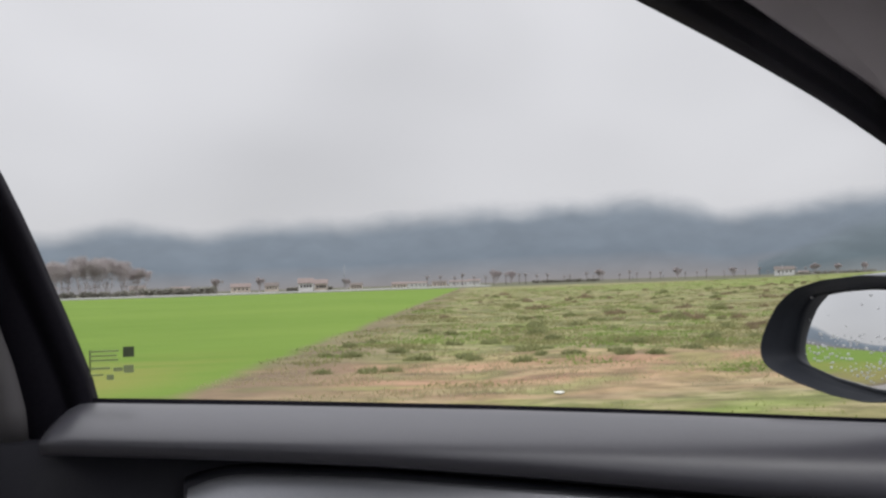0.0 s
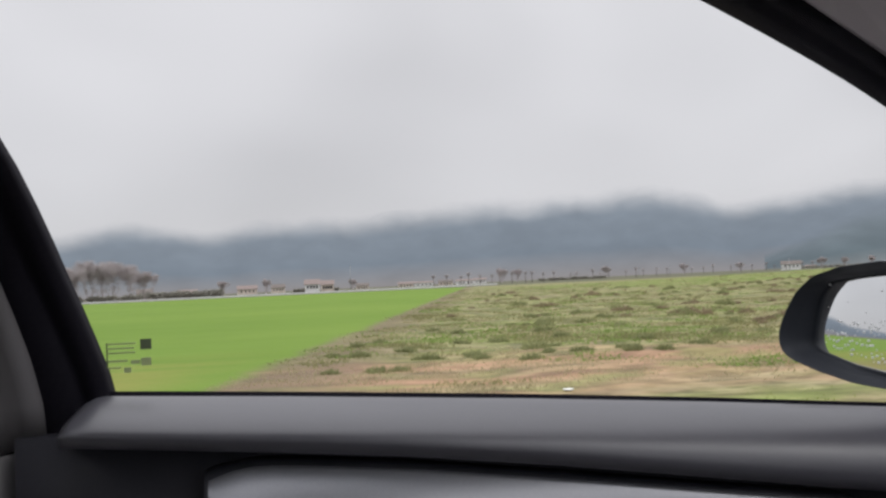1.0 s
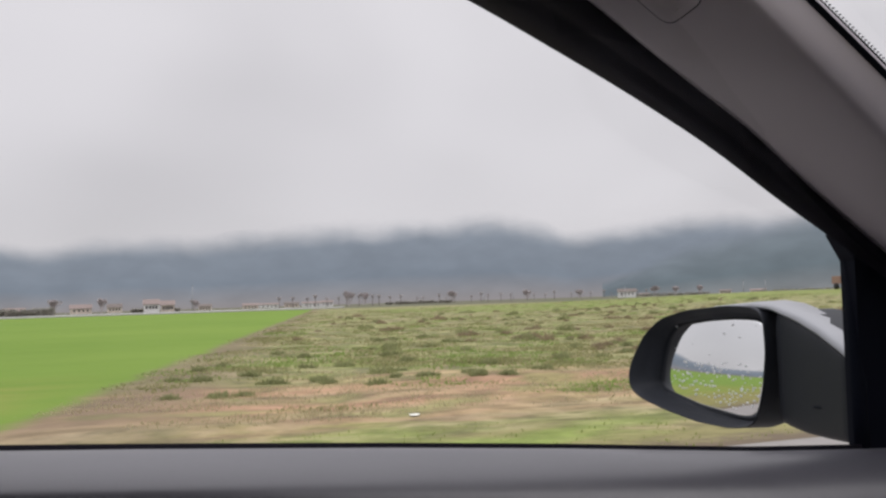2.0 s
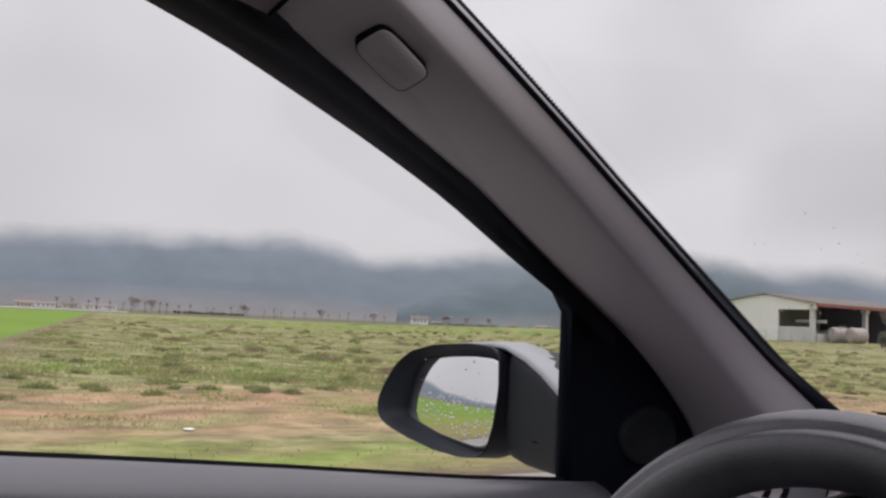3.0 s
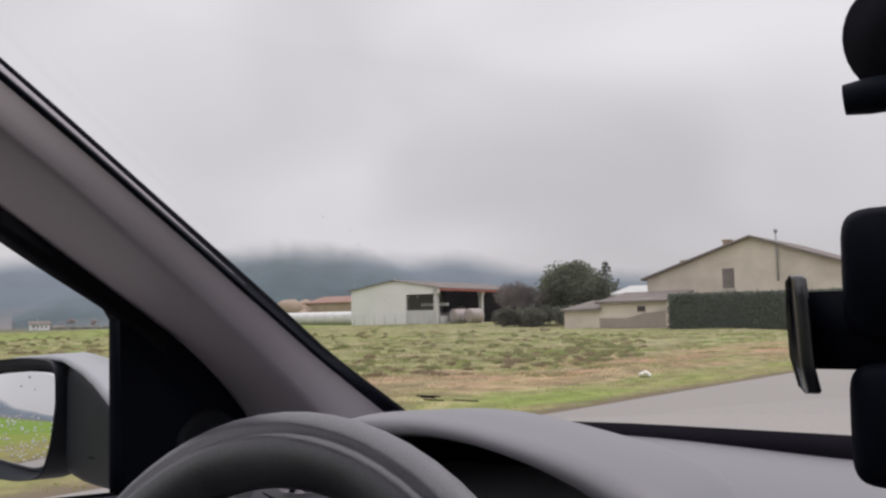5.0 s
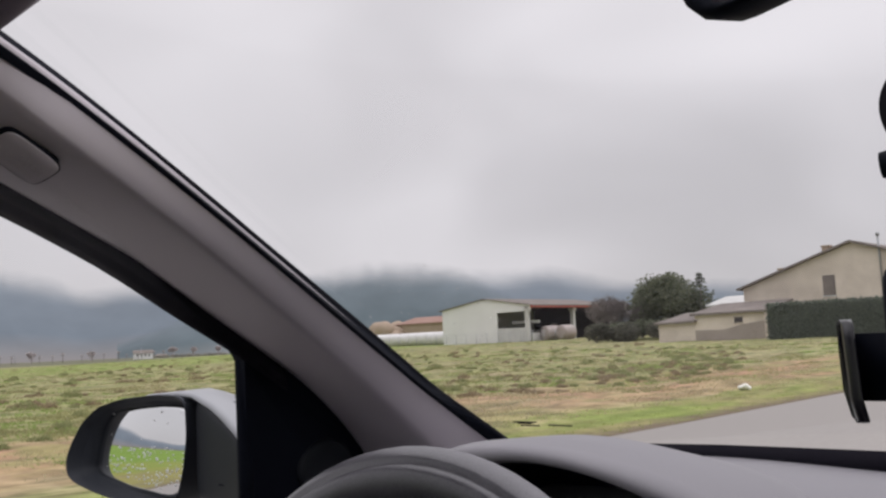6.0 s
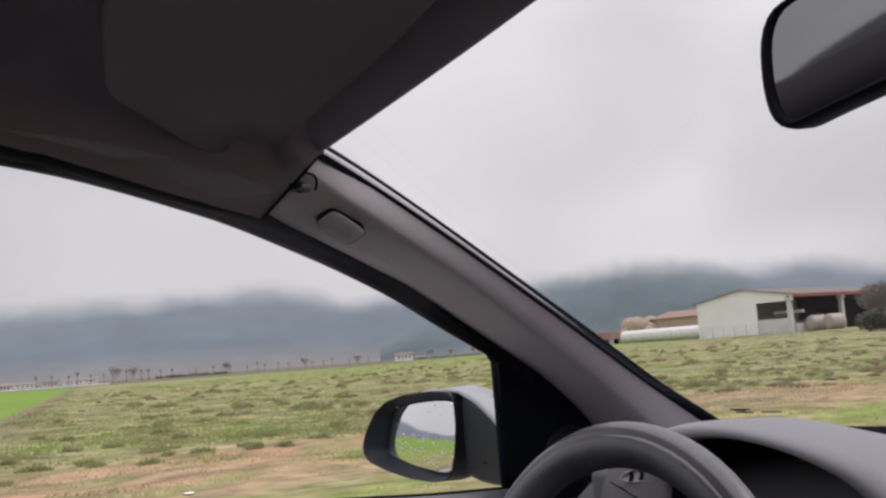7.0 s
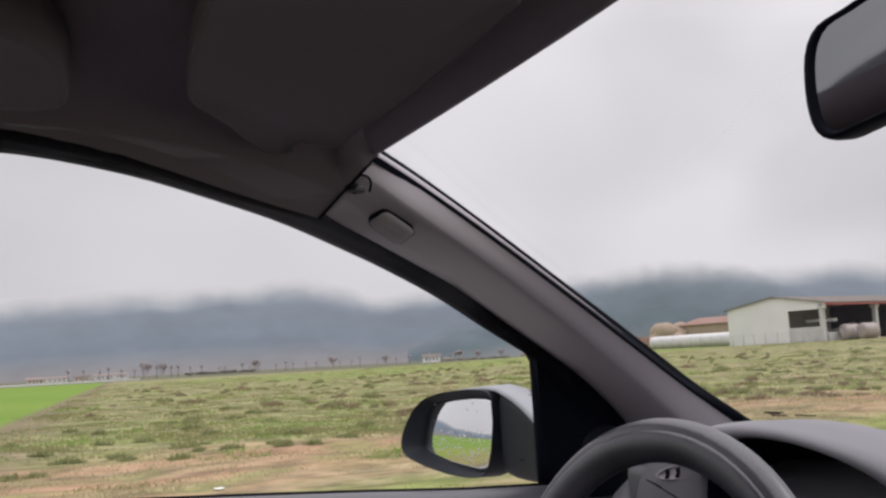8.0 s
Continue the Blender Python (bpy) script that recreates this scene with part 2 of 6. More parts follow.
BROWN_TUFT = leafy("dead_stalks", (0.300, 0.240, 0.155), (0.385, 0.315, 0.210), through_light=0.62)


# ---- mesh helpers ----
def part(name, bm, mat, parent=None, label="", smooth=True):
    """Links a bmesh as one mesh object under a thing or a part."""
    bmesh.ops.recalc_face_normals(bm, faces=bm.faces)
    me = bpy.data.meshes.new(name)
    bm.to_mesh(me)
    bm.free()
    me.materials.append(mat)
    if smooth:
        me.shade_smooth()
    ob = new(name, me)
    if parent:
        ob.parent = parent
    if label:
        ob["label"] = label
    return ob


def thing(name, label, category, group="", kind="", at=(0, 0, 0)):
    ob = new(name)
    ob.empty_display_size = 0.1
    ob.location = at
    return tagged(ob, label, category, group, kind)


def raw(name, verts, faces, mat, parent=None, label="", smooth=False):
    me = bpy.data.meshes.new(name)
    me.from_pydata([tuple(v) for v in verts], [], faces)
    me.update()
    me.materials.append(mat)
    if smooth:
        me.shade_smooth()
    ob = new(name, me)
    if parent:
        ob.parent = parent
    if label:
        ob["label"] = label
    return ob


def resample(points, n, smooth=2):
    """n points evenly along a polyline, eased."""
    pts = np.array(points, float)
    s = np.r_[0, np.cumsum(np.linalg.norm(np.diff(pts, axis=0), axis=1))]
    u = np.linspace(0, s[-1], n)
    out = np.stack([np.interp(u, s, pts[:, k]) for k in range(pts.shape[1])], 1)
    for _ in range(smooth):
        out[1:-1] = 0.25 * out[:-2] + 0.5 * out[1:-1] + 0.25 * out[2:]
    return out


def loft(bm, loops, closed=True, caps=True):
    rows = [[bm.verts.new(tuple(p)) for p in loop] for loop in loops]
    k = len(rows[0])
    for a, b in zip(rows, rows[1:]):
        for i in range(k if closed else k - 1):
            j = (i + 1) % k
            bm.faces.new((a[i], a[j], b[j], b[i]))
    if caps and closed:
        bm.faces.new(rows[0])
        bm.faces.new(rows[-1])
    return rows


def box(bm, lo, hi, bevel=0.0, seg=2):
    vs = [bm.verts.new((x, y, z)) for x in (lo[0], hi[0]) for y in (lo[1], hi[1]) for z in (lo[2], hi[2])]
    fs = [bm.faces.new([vs[i] for i in q]) for q in ((0, 1, 3, 2), (4, 6, 7, 5), (0, 4, 5, 1), (2, 3, 7, 6), (0, 2, 6, 4), (1, 5, 7, 3))]
    if bevel:
        es = list({e for f in fs for e in f.edges})
        bmesh.ops.bevel(bm, geom=es, offset=bevel, segments=seg, affect="EDGES", profile=0.6)


def tube(bm, points, radii, k=10, caps=True):
    pts = [Vector(p) for p in points]
    loops = []
    for i, p in enumerate(pts):
        d = (pts[min(i + 1, len(pts) - 1)] - pts[max(i - 1, 0)]).normalized()
        side = d.cross(Vector((0.13, 0.27, 1)) if abs(d.z) < 0.9 else Vector((1, 0.1, 0))).normalized()
        up = side.cross(d)
        r = radii[i] if hasattr(radii, "__len__") else radii
        loops.append([p + r * (math.cos(a) * side + math.sin(a) * up) for a in np.linspace(0, 2 * math.pi, k, endpoint=False)])
    loft(bm, loops, True, caps)


# ---- ground, road and distance ----
ROAD_L, ROAD_R, ROAD_MID = -6.42, 1.35, -2.55


def ground_material():
    m, n, l, p = material("field_soil_and_grass")
    co = n.new("ShaderNodeTexCoord")
    sep = n.new("ShaderNodeSeparateXYZ")
    l.new(co.outputs["Object"], sep.inputs[0])

    def noise_at(scale, detail=5.0, stretch=(1, 1, 1), rough=0.55):
        mp = n.new("ShaderNodeMapping")
        mp.inputs["Scale"].default_value = stretch
        l.new(co.outputs["Object"], mp.inputs[0])
        q = n.new("ShaderNodeTexNoise")
        q.inputs["Scale"].default_value, q.inputs["Detail"].default_value, q.inputs["Roughness"].default_value = scale, detail, rough
        l.new(mp.outputs[0], q.inputs["Vector"])
        return q.outputs["Fac"]

    def calc(op, a, b, c=None):
        q = n.new("ShaderNodeMath")
        q.operation = op
        for i, v in enumerate((a, b, c)):
            if v is None:
                continue
            if isinstance(v, (int, float)):
                q.inputs[i].default_value = v
            else:
                l.new(v, q.inputs[i])
        return q.outputs[0]

    def step(value, lo, hi):
        q = n.new("ShaderNodeMapRange")
        q.interpolation_type = "SMOOTHSTEP"
        q.inputs[1].default_value, q.inputs[2].default_value = lo, hi
        l.new(value, q.inputs[0])
        return q.outputs[0]

    def mixed(fac, a, b):
        q = n.new("ShaderNodeMix")
        q.data_type = "RGBA"
        l.new(fac, q.inputs["Factor"])
        for name, v in (("A", a), ("B", b)):
            sock = [s for s in q.inputs if s.name == name and s.type == "RGBA"][0]
            if isinstance(v, tuple):
                sock.default_value = (*v, 1)
            else:
                l.new(v, sock)
        return [s for s in q.outputs if s.type == "RGBA"][0]

    x, y = sep.outputs["X"], sep.outputs["Y"]
    big, mid, fine = noise_at(0.045, 4), noise_at(0.55, 6, (1, 0.45, 1), 0.62), noise_at(5.0, 5, (1, 0.5, 1), 0.65)
    streak = noise_at(0.9, 5, (1, 0.30, 1), 0.6)
    wob = calc("MULTIPLY_ADD", streak, 5.0, -2.5)
    xd = calc("MULTIPLY", x, -1.0)
    mirror_x = calc("ADD", calc("ABSOLUTE", calc("ADD", x, 2.43), 0.0), 1.75)
    xw = calc("ADD", mirror_x, wob)
    dash = noise_at(2.0, 5, (1, 0.40, 1), 0.62)
    # rough pasture: straw, olive and green in soft streaks along the road
    patch = noise_at(0.33, 4, (1, 0.40, 1), 0.55)
    clump = noise_at(1.5, 3, (1, 0.55, 1), 0.5)
    rough = mixed(step(mid, 0.36, 0.62), (0.255, 0.222, 0.125), (0.205, 0.218, 0.088))
    rough = mixed(calc("MULTIPLY", step(patch, 0.44, 0.60), 0.9), rough, (0.200, 0.240, 0.070))
    rough = mixed(calc("MULTIPLY", step(dash, 0.50, 0.66), 0.8), rough, (0.320, 0.275, 0.170))
    rough = mixed(calc("MULTIPLY", step(streak, 0.54, 0.68), 0.65), rough, (0.235, 0.165, 0.112))
    rough = mixed(calc("MULTIPLY", step(clump, 0.55, 0.70), 0.6), rough, (0.150, 0.165, 0.078))
    tuss = noise_at(2.2, 4, (1, 0.60, 1), 0.6)
    rough = mixed(calc("MULTIPLY", step(tuss, 0.50, 0.60), 0.55), rough, (0.335, 0.290, 0.175))
    rough = mixed(calc("MULTIPLY", calc("SUBTRACT", 1.0, step(tuss, 0.40, 0.49)), 0.6), rough, (0.135, 0.140, 0.070))
    rough = mixed(calc("MULTIPLY", step(fine, 0.54, 0.74), 0.45), rough, (0.165, 0.145, 0.085))
    # rounded hummocks of taller growth, deeper than wide
    hummock = noise_at(0.85, 4, (0.20, 1, 1), 0.6)
    beyond = step(xw, 12.0, 20.0)
    rough = mixed(calc("MULTIPLY", calc("MULTIPLY", step(hummock, 0.50, 0.62), beyond), 0.60), rough, (0.150, 0.152, 0.072))
    rough = mixed(calc("MULTIPLY", calc("MULTIPLY", calc("SUBTRACT", 1.0, step(hummock, 0.36, 0.47)), beyond), 0.55), rough, (0.290, 0.275, 0.135))
    # worn earth strip in broken streaks, and fresh verge along the road
    earth = mixed(step(streak, 0.35, 0.65), (0.365, 0.215, 0.145), (0.310, 0.205, 0.128))
    earth = mixed(calc("MULTIPLY", step(clump, 0.50, 0.64), 0.5), earth, (0.220, 0.150, 0.105))
    strip = calc("MULTIPLY", step(xw, 7.6, 9.6), calc("SUBTRACT", 1.0, step(xw, 12.0, 15.5)))
    worn = calc("MULTIPLY_ADD", step(mid, 0.35, 0.62), 0.45, 0.50)
    col = mixed(calc("MULTIPLY", calc("MULTIPLY", strip, step(patch, 0.30, 0.52)), worn), rough, earth)
    verge = calc("SUBTRACT", 1.0, step(xw, 7.0, 8.4))
    col = mixed(calc("MULTIPLY", calc("MULTIPLY", strip, step(noise_at(0.42, 4, (1, 0.7, 1), 0.6), 0.52, 0.62)), 0.55), col, (0.190, 0.228, 0.075))
    col = mixed(verge, col, mixed(step(mid, 0.46, 0.62), (0.225, 0.205, 0.095), (0.190, 0.235, 0.066)))
    # uneven tussocky tone over everything that is not tilled
    tone = calc("ADD", calc("MULTIPLY", step(tuss, 0.36, 0.64), 0.34), calc("ADD", calc("MULTIPLY", step(fine, 0.34, 0.66), 0.26), calc("MULTIPLY", step(clump, 0.36, 0.66), -0.20)))
    toned = n.new("ShaderNodeVectorMath")
    toned.operation = "SCALE"
    l.new(col, toned.inputs[0])
    l.new(calc("ADD", tone, 0.97), toned.inputs["Scale"])
    col = toned.outputs[0]
    # young crop beyond a straight edge
    edge = calc("SUBTRACT", calc("MULTIPLY_ADD", xd, 0.220, -3.5), y)
    edge = calc("ADD", edge, calc("MULTIPLY_ADD", mid, 1.0, -0.5))
    # turned earth along the edge of the crop
    margin = calc("MULTIPLY", step(edge, -2.6, -0.6), calc("MULTIPLY_ADD", step(mid, 0.35, 0.6), 0.5, 0.35))
    col = mixed(margin, col, (0.195, 0.150, 0.105))
    crop = mixed(step(streak, 0.3, 0.7), (0.150, 0.245, 0.038), (0.170, 0.270, 0.044))
    crop = mixed(step(big, 0.38, 0.66), crop, (0.188, 0.285, 0.050))
    far_off = step(xd, 255.0, 262.0)
    in_crop = calc("MULTIPLY", calc("MULTIPLY", step(edge, -0.3, 0.3), step(xw, 8.4, 10.6)), calc("SUBTRACT", 1.0, far_off))
    col = mixed(in_crop, col, crop)
    yellow = calc("MULTIPLY", calc("MULTIPLY", step(edge, 0.0, 2.0), calc("SUBTRACT", 1.0, step(xw, 13.0, 20.0))), step(streak, 0.30, 0.6))
    col = mixed(calc("MULTIPLY", yellow, 0.8), col, (0.270, 0.260, 0.070))
    # a greener field in front of the farm and the dull far plain
    band = calc("MULTIPLY", step(xd, 78.0, 84.0), calc("MULTIPLY", calc("SUBTRACT", 1.0, step(xd, 150.0, 165.0)), step(y, 30.0, 40.0)))
    col = mixed(calc("MULTIPLY", band, 0.5), col, (0.190, 0.270, 0.050))
    plain = mixed(step(big, 0.4, 0.6), (0.150, 0.135, 0.105), (0.135, 0.150, 0.085))
    col = mixed(far_off, col, plain)
    dirt = calc("MULTIPLY", calc("SUBTRACT", 1.0, step(calc("MULTIPLY_ADD", fine, 0.9, mirror_x), 6.45, 7.0)), 1.0)
    col = mixed(dirt, col, (0.170, 0.135, 0.095))
    l.new(col, p.inputs["Base Color"])
    p.inputs["Roughness"].default_value = 0.95
    p.inputs["Specular IOR Level"].default_value = 0.15
    bp = n.new("ShaderNodeBump")
    bp.inputs["Strength"].default_value, bp.inputs["Distance"].default_value = 0.6, 0.10
    l.new(calc("ADD", fine, mid), bp.inputs["Height"])
    l.new(bp.outputs[0], p.inputs["Normal"])
    return m


def crop_side(x, y):
    return -x * 0.220 - 3.5 - y > 0


def ease(v, lo, hi):
    v = min(max((v - lo) / (hi - lo), 0.0), 1.0)
    return v * v * (3 - 2 * v)


def farm_rise(x, y):
    """The field climbs gently towards the farm."""
    if x > -8 or y < 30:
        return 0.0
    return 0.0200 * (min(max(y, 38.0), 100.0) - 38.0) * ease(-x, 8, 24) * (1 - ease(-x, 125, 170)) * (1 - ease(y, 145, 210))


def ground_height(x, y):
    d = min(max((ROAD_L - 0.15 - x) / 3.0, 0), 1) if x < 0 else min(max((x - ROAD_R - 0.15) / 3.0, 0), 1)
    if d <= 0:
        return -0.06
    lump = noise.noise((x * 0.35, y * 0.3, 0.0)) * 0.10 + noise.noise((x * 1.3, y * 1.1, 3.0)) * 0.05
    if crop_side(x, y):
        lump *= 0.2
    fade = max(0.0, 1 - math.hypot(x, y) / 260)
    return -0.06 * (1 - d) + d * (0.02 + lump * fade) + farm_rise(x, y)


def build_ground():
    u = np.linspace(-1, 1, 321)
    xs = -4 + 3600 * np.sinh(u * 8.6) / math.sinh(8.6)
    ys = 12 + 3600 * np.sinh(u * 8.2) / math.sinh(8.2)
    verts = [(x, y, ground_height(x, y)) for y in ys for x in xs]
    k = len(xs)
    faces = [(j * k + i, j * k + i + 1, (j + 1) * k + i + 1, (j + 1) * k + i) for j in range(k - 1) for i in range(k - 1)]
    tagged(raw("ground", verts, faces, ground_material(), smooth=True), "rough winter pasture and young green crop on flat farmland", "ground", kind="structure")


build_ground()


def build_road():
    ys = np.linspace(-400, 700, 276)
    bm = bmesh.new()
    loops = []
    for y in ys:
        wl_, wr_ = 0.10 * noise.noise((0.0, y * 0.7, 1.0)), 0.10 * noise.noise((5.0, y * 0.7, 2.0))
        loops.append([(ROAD_L + wl_, y, -0.16), (ROAD_L + 0.02 + wl_, y, -0.02), (ROAD_L + 0.2 + wl_, y, 0.0), (ROAD_MID, y, 0.03),
                      (ROAD_R - 0.2 + wr_, y, 0.0), (ROAD_R - 0.02 + wr_, y, -0.02), (ROAD_R + wr_, y, -0.16)])
    loft(bm, loops)
    road = tagged(part("road", bm, ASPHALT), "worn pale grey asphalt two lane country road", "road", kind="structure")
    for i in range(14):
        y0 = 12.5 + 9.0 * (i - 3)
        bm = bmesh.new()
        box(bm, (ROAD_MID - 0.07, y0, 0.030), (ROAD_MID + 0.07, y0 + 4.5, 0.036), 0.002, 1)
        part("lane_dash", bm, LINE, road, "worn white lane dash", False)


build_road()

HILL_AZ = (-180, -140, -100, -60, -25, 0, 12, 24, 28, 31, 34, 37.7, 40, 43, 48, 54, 58.5, 61, 62.9, 64.8, 67, 72, 78, 85, 90, 93.7, 98, 101, 110, 125, 134, 140, 145, 153, 180)
HILL_EL = (2.6, 2.2, 1.8, 1.6, 1.4, 1.6, 2.4, 2.85, 2.95, 3.1, 3.7, 4.1, 4.0, 3.9, 4.1, 4.3, 4.4, 3.8, 3.55, 4.4, 4.8, 4.68, 4.5, 3.85, 4.0, 3.4, 4.0, 3.6, 3.4, 4.0, 4.2, 2.7, 1.4, 0.8, 1.6)


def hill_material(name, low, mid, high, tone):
    """Self-glowing wooded slope, mist painted in by height, that dissolves into the cloud deck."""
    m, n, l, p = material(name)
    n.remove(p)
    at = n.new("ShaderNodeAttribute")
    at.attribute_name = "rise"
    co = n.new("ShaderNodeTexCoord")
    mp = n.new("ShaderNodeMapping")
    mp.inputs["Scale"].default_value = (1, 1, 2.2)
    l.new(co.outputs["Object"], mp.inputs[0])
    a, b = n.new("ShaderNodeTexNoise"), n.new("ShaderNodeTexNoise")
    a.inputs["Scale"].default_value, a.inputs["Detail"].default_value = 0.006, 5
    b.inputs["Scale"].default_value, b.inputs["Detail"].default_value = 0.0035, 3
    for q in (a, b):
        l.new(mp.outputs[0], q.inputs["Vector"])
    # haze put into the colour: a tone each for foot, middle and top
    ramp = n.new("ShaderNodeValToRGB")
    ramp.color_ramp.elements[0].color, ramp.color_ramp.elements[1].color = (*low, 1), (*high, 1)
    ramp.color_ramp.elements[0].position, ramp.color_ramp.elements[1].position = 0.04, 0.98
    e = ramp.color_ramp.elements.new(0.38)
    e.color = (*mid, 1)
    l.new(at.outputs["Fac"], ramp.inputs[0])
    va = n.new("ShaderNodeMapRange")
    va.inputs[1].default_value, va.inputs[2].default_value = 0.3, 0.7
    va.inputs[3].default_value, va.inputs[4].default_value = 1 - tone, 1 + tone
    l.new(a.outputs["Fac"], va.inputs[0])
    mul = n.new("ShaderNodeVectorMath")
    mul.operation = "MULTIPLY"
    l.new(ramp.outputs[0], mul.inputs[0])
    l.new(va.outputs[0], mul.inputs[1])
    # emission, so the slope takes no light from sun or sky
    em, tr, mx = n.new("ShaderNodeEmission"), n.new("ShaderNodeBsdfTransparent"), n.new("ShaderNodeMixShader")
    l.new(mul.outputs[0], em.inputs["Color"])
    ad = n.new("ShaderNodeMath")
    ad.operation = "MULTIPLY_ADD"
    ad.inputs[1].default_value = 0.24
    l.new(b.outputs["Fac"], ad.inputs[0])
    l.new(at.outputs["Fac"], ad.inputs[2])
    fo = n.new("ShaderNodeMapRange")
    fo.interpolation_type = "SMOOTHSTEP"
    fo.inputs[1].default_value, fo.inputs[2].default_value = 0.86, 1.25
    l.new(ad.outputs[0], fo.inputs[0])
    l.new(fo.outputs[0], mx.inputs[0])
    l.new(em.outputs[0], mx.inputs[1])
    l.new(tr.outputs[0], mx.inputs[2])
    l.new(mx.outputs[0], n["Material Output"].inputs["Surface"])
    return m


def build_hills(name, radius, azimuths, elevations, steps, mat, label):
    az = np.linspace(azimuths[0], azimuths[-1], steps)
    top = np.interp(az, azimuths, elevations)
    for _ in range(2):
        top[1:-1] = 0.25 * top[:-2] + 0.5 * top[1:-1] + 0.25 * top[2:]
    rows = np.linspace(0, 1.12, 20)
    verts, rise = [], []
    for h in rows:
        for i, a in enumerate(az):
            w = 1 + 0.05 * noise.noise((a * 0.35, 2.0, 0.0)) + 0.02 * noise.noise((a * 1.6, 5.0, 0.0))
            r = radius * (1 + 0.10 * h + 0.03 * noise.noise((a * 0.5, h * 3, 7.0)))
            z = -12 + h * (12 + r * math.tan(radians(top[i] * w)))
            verts.append((-r * math.sin(radians(a)), r * math.cos(radians(a)), z))
            rise.append(h)
    k = len(az)
    faces = [(j * k + i, j * k + i + 1, (j + 1) * k + i + 1, (j + 1) * k + i) for j in range(len(rows) - 1) for i in range(k - 1)]
    ob = raw(name, verts, faces, mat, smooth=True)
    ob.data.attributes.new("rise", "FLOAT", "POINT").data.foreach_set("value", rise)
    ob.visible_shadow = False
    return tagged(ob, label, "hills", kind="structure")


build_hills("backdrop", 3300, HILL_AZ, HILL_EL, 721, hill_material("hazed_glow_far_slopes", (0.305, 0.286, 0.285), (0.210, 0.246, 0.288), (0.250, 0.286, 0.330), 0.07),
            "blue grey wooded mountains with painted mist, vanishing into cloud")
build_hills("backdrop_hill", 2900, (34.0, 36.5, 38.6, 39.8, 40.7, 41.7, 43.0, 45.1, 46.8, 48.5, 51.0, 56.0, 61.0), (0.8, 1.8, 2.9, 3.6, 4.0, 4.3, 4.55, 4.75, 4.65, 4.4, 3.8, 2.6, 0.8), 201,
            hill_material("hazed_glow_near_slope", (0.225, 0.235, 0.238), (0.152, 0.188, 0.208), (0.205, 0.240, 0.268), 0.12), "nearer dark wooded hill under low cloud")
POST = surface("dark_post_trim_plastic", (0.105, 0.100, 0.104), (0.130, 0.124, 0.129), 0.6, 6, 900, 0.25)

# ---- the parked car: all parts sit under one empty ----
CX = 0.17  # middle of the car
car = thing("car", "grey compact car with dark plastic interior parked on the road", "car")


def mirrored(p):
    return (2 * CX - p[0], p[1], p[2])


def side_x(z):
    """How far out the left glass lies at a height."""
    d = max(0.0, z - 1.06)
    return -0.645 + 0.05 * d + 7.2 * d ** 3


def sill_z(y):
    return float(np.interp(y, (-1.3, -0.30, -0.15, 0.04, 0.20, 0.39, 0.52, 0.7), (1.14, 1.1095, 1.0995, 1.0855, 1.0722, 1.0545, 1.0465, 1.036)))


# edges of the roof rail, door opening and windscreen on the driver's side
OPENING = [(-0.309, -0.440, 1.4198), (-0.303, -0.340, 1.4286), (-0.314, -0.240, 1.4313), (-0.337, -0.189, 1.4296), (-0.370, -0.126, 1.4274), (-0.418, -0.050, 1.4202), (-0.447, 0.000, 1.4141),
    (-0.466, 0.050, 1.4055), (-0.487, 0.100, 1.3921), (-0.525, 0.200, 1.3640), (-0.557, 0.304, 1.3260), (-0.585, 0.396, 1.2826), (-0.610, 0.506, 1.2322), (-0.615, 0.570, 1.1927)]
RAIL = [(-0.268, -0.460, 1.4344), (-0.255, -0.360, 1.4380), (-0.251, -0.263, 1.4368), (-0.254, -0.215, 1.4310), (-0.271, -0.153, 1.4224), (-0.311, -0.064, 1.4082), (-0.363, 0.042, 1.3948),
    (-0.408, 0.113, 1.3870), (-0.463, 0.200, 1.3682), (-0.520, 0.313, 1.3360), (-0.569, 0.4155, 1.2940), (-0.610, 0.517, 1.2485), (-0.630, 0.581, 1.2153)]
PILLAR_DOOR = [(-0.377, 0.049, 1.3971), (-0.412, 0.115, 1.3878), (-0.464, 0.200, 1.3684), (-0.520, 0.313, 1.3360), (-0.569, 0.4155, 1.2939),
    (-0.607, 0.519, 1.2471), (-0.627, 0.602, 1.2039), (-0.642, 0.668, 1.1580), (-0.651, 0.725, 1.1042), (-0.651, 0.755, 1.0531)]
PILLAR_SCREEN = [(-0.300, 0.085, 1.4472), (-0.312, 0.125, 1.4344), (-0.338, 0.186, 1.4145), (-0.370, 0.261, 1.3876), (-0.399, 0.347, 1.3504),
    (-0.428, 0.439, 1.3075), (-0.462, 0.545, 1.2562), (-0.494, 0.659, 1.2014), (-0.516, 0.747, 1.1583), (-0.529, 0.817, 1.1249)]
SCREEN_EDGE = [(-0.353, 0.104, 1.4760), (-0.367, 0.171, 1.4475), (-0.389, 0.254, 1.4102), (-0.411, 0.331, 1.3752), (-0.441, 0.425, 1.3332),
    (-0.467, 0.526, 1.2850), (-0.490, 0.630, 1.2316), (-0.506, 0.720, 1.1820), (-0.499, 0.800, 1.1343), (-0.490, 0.860, 1.0956)]


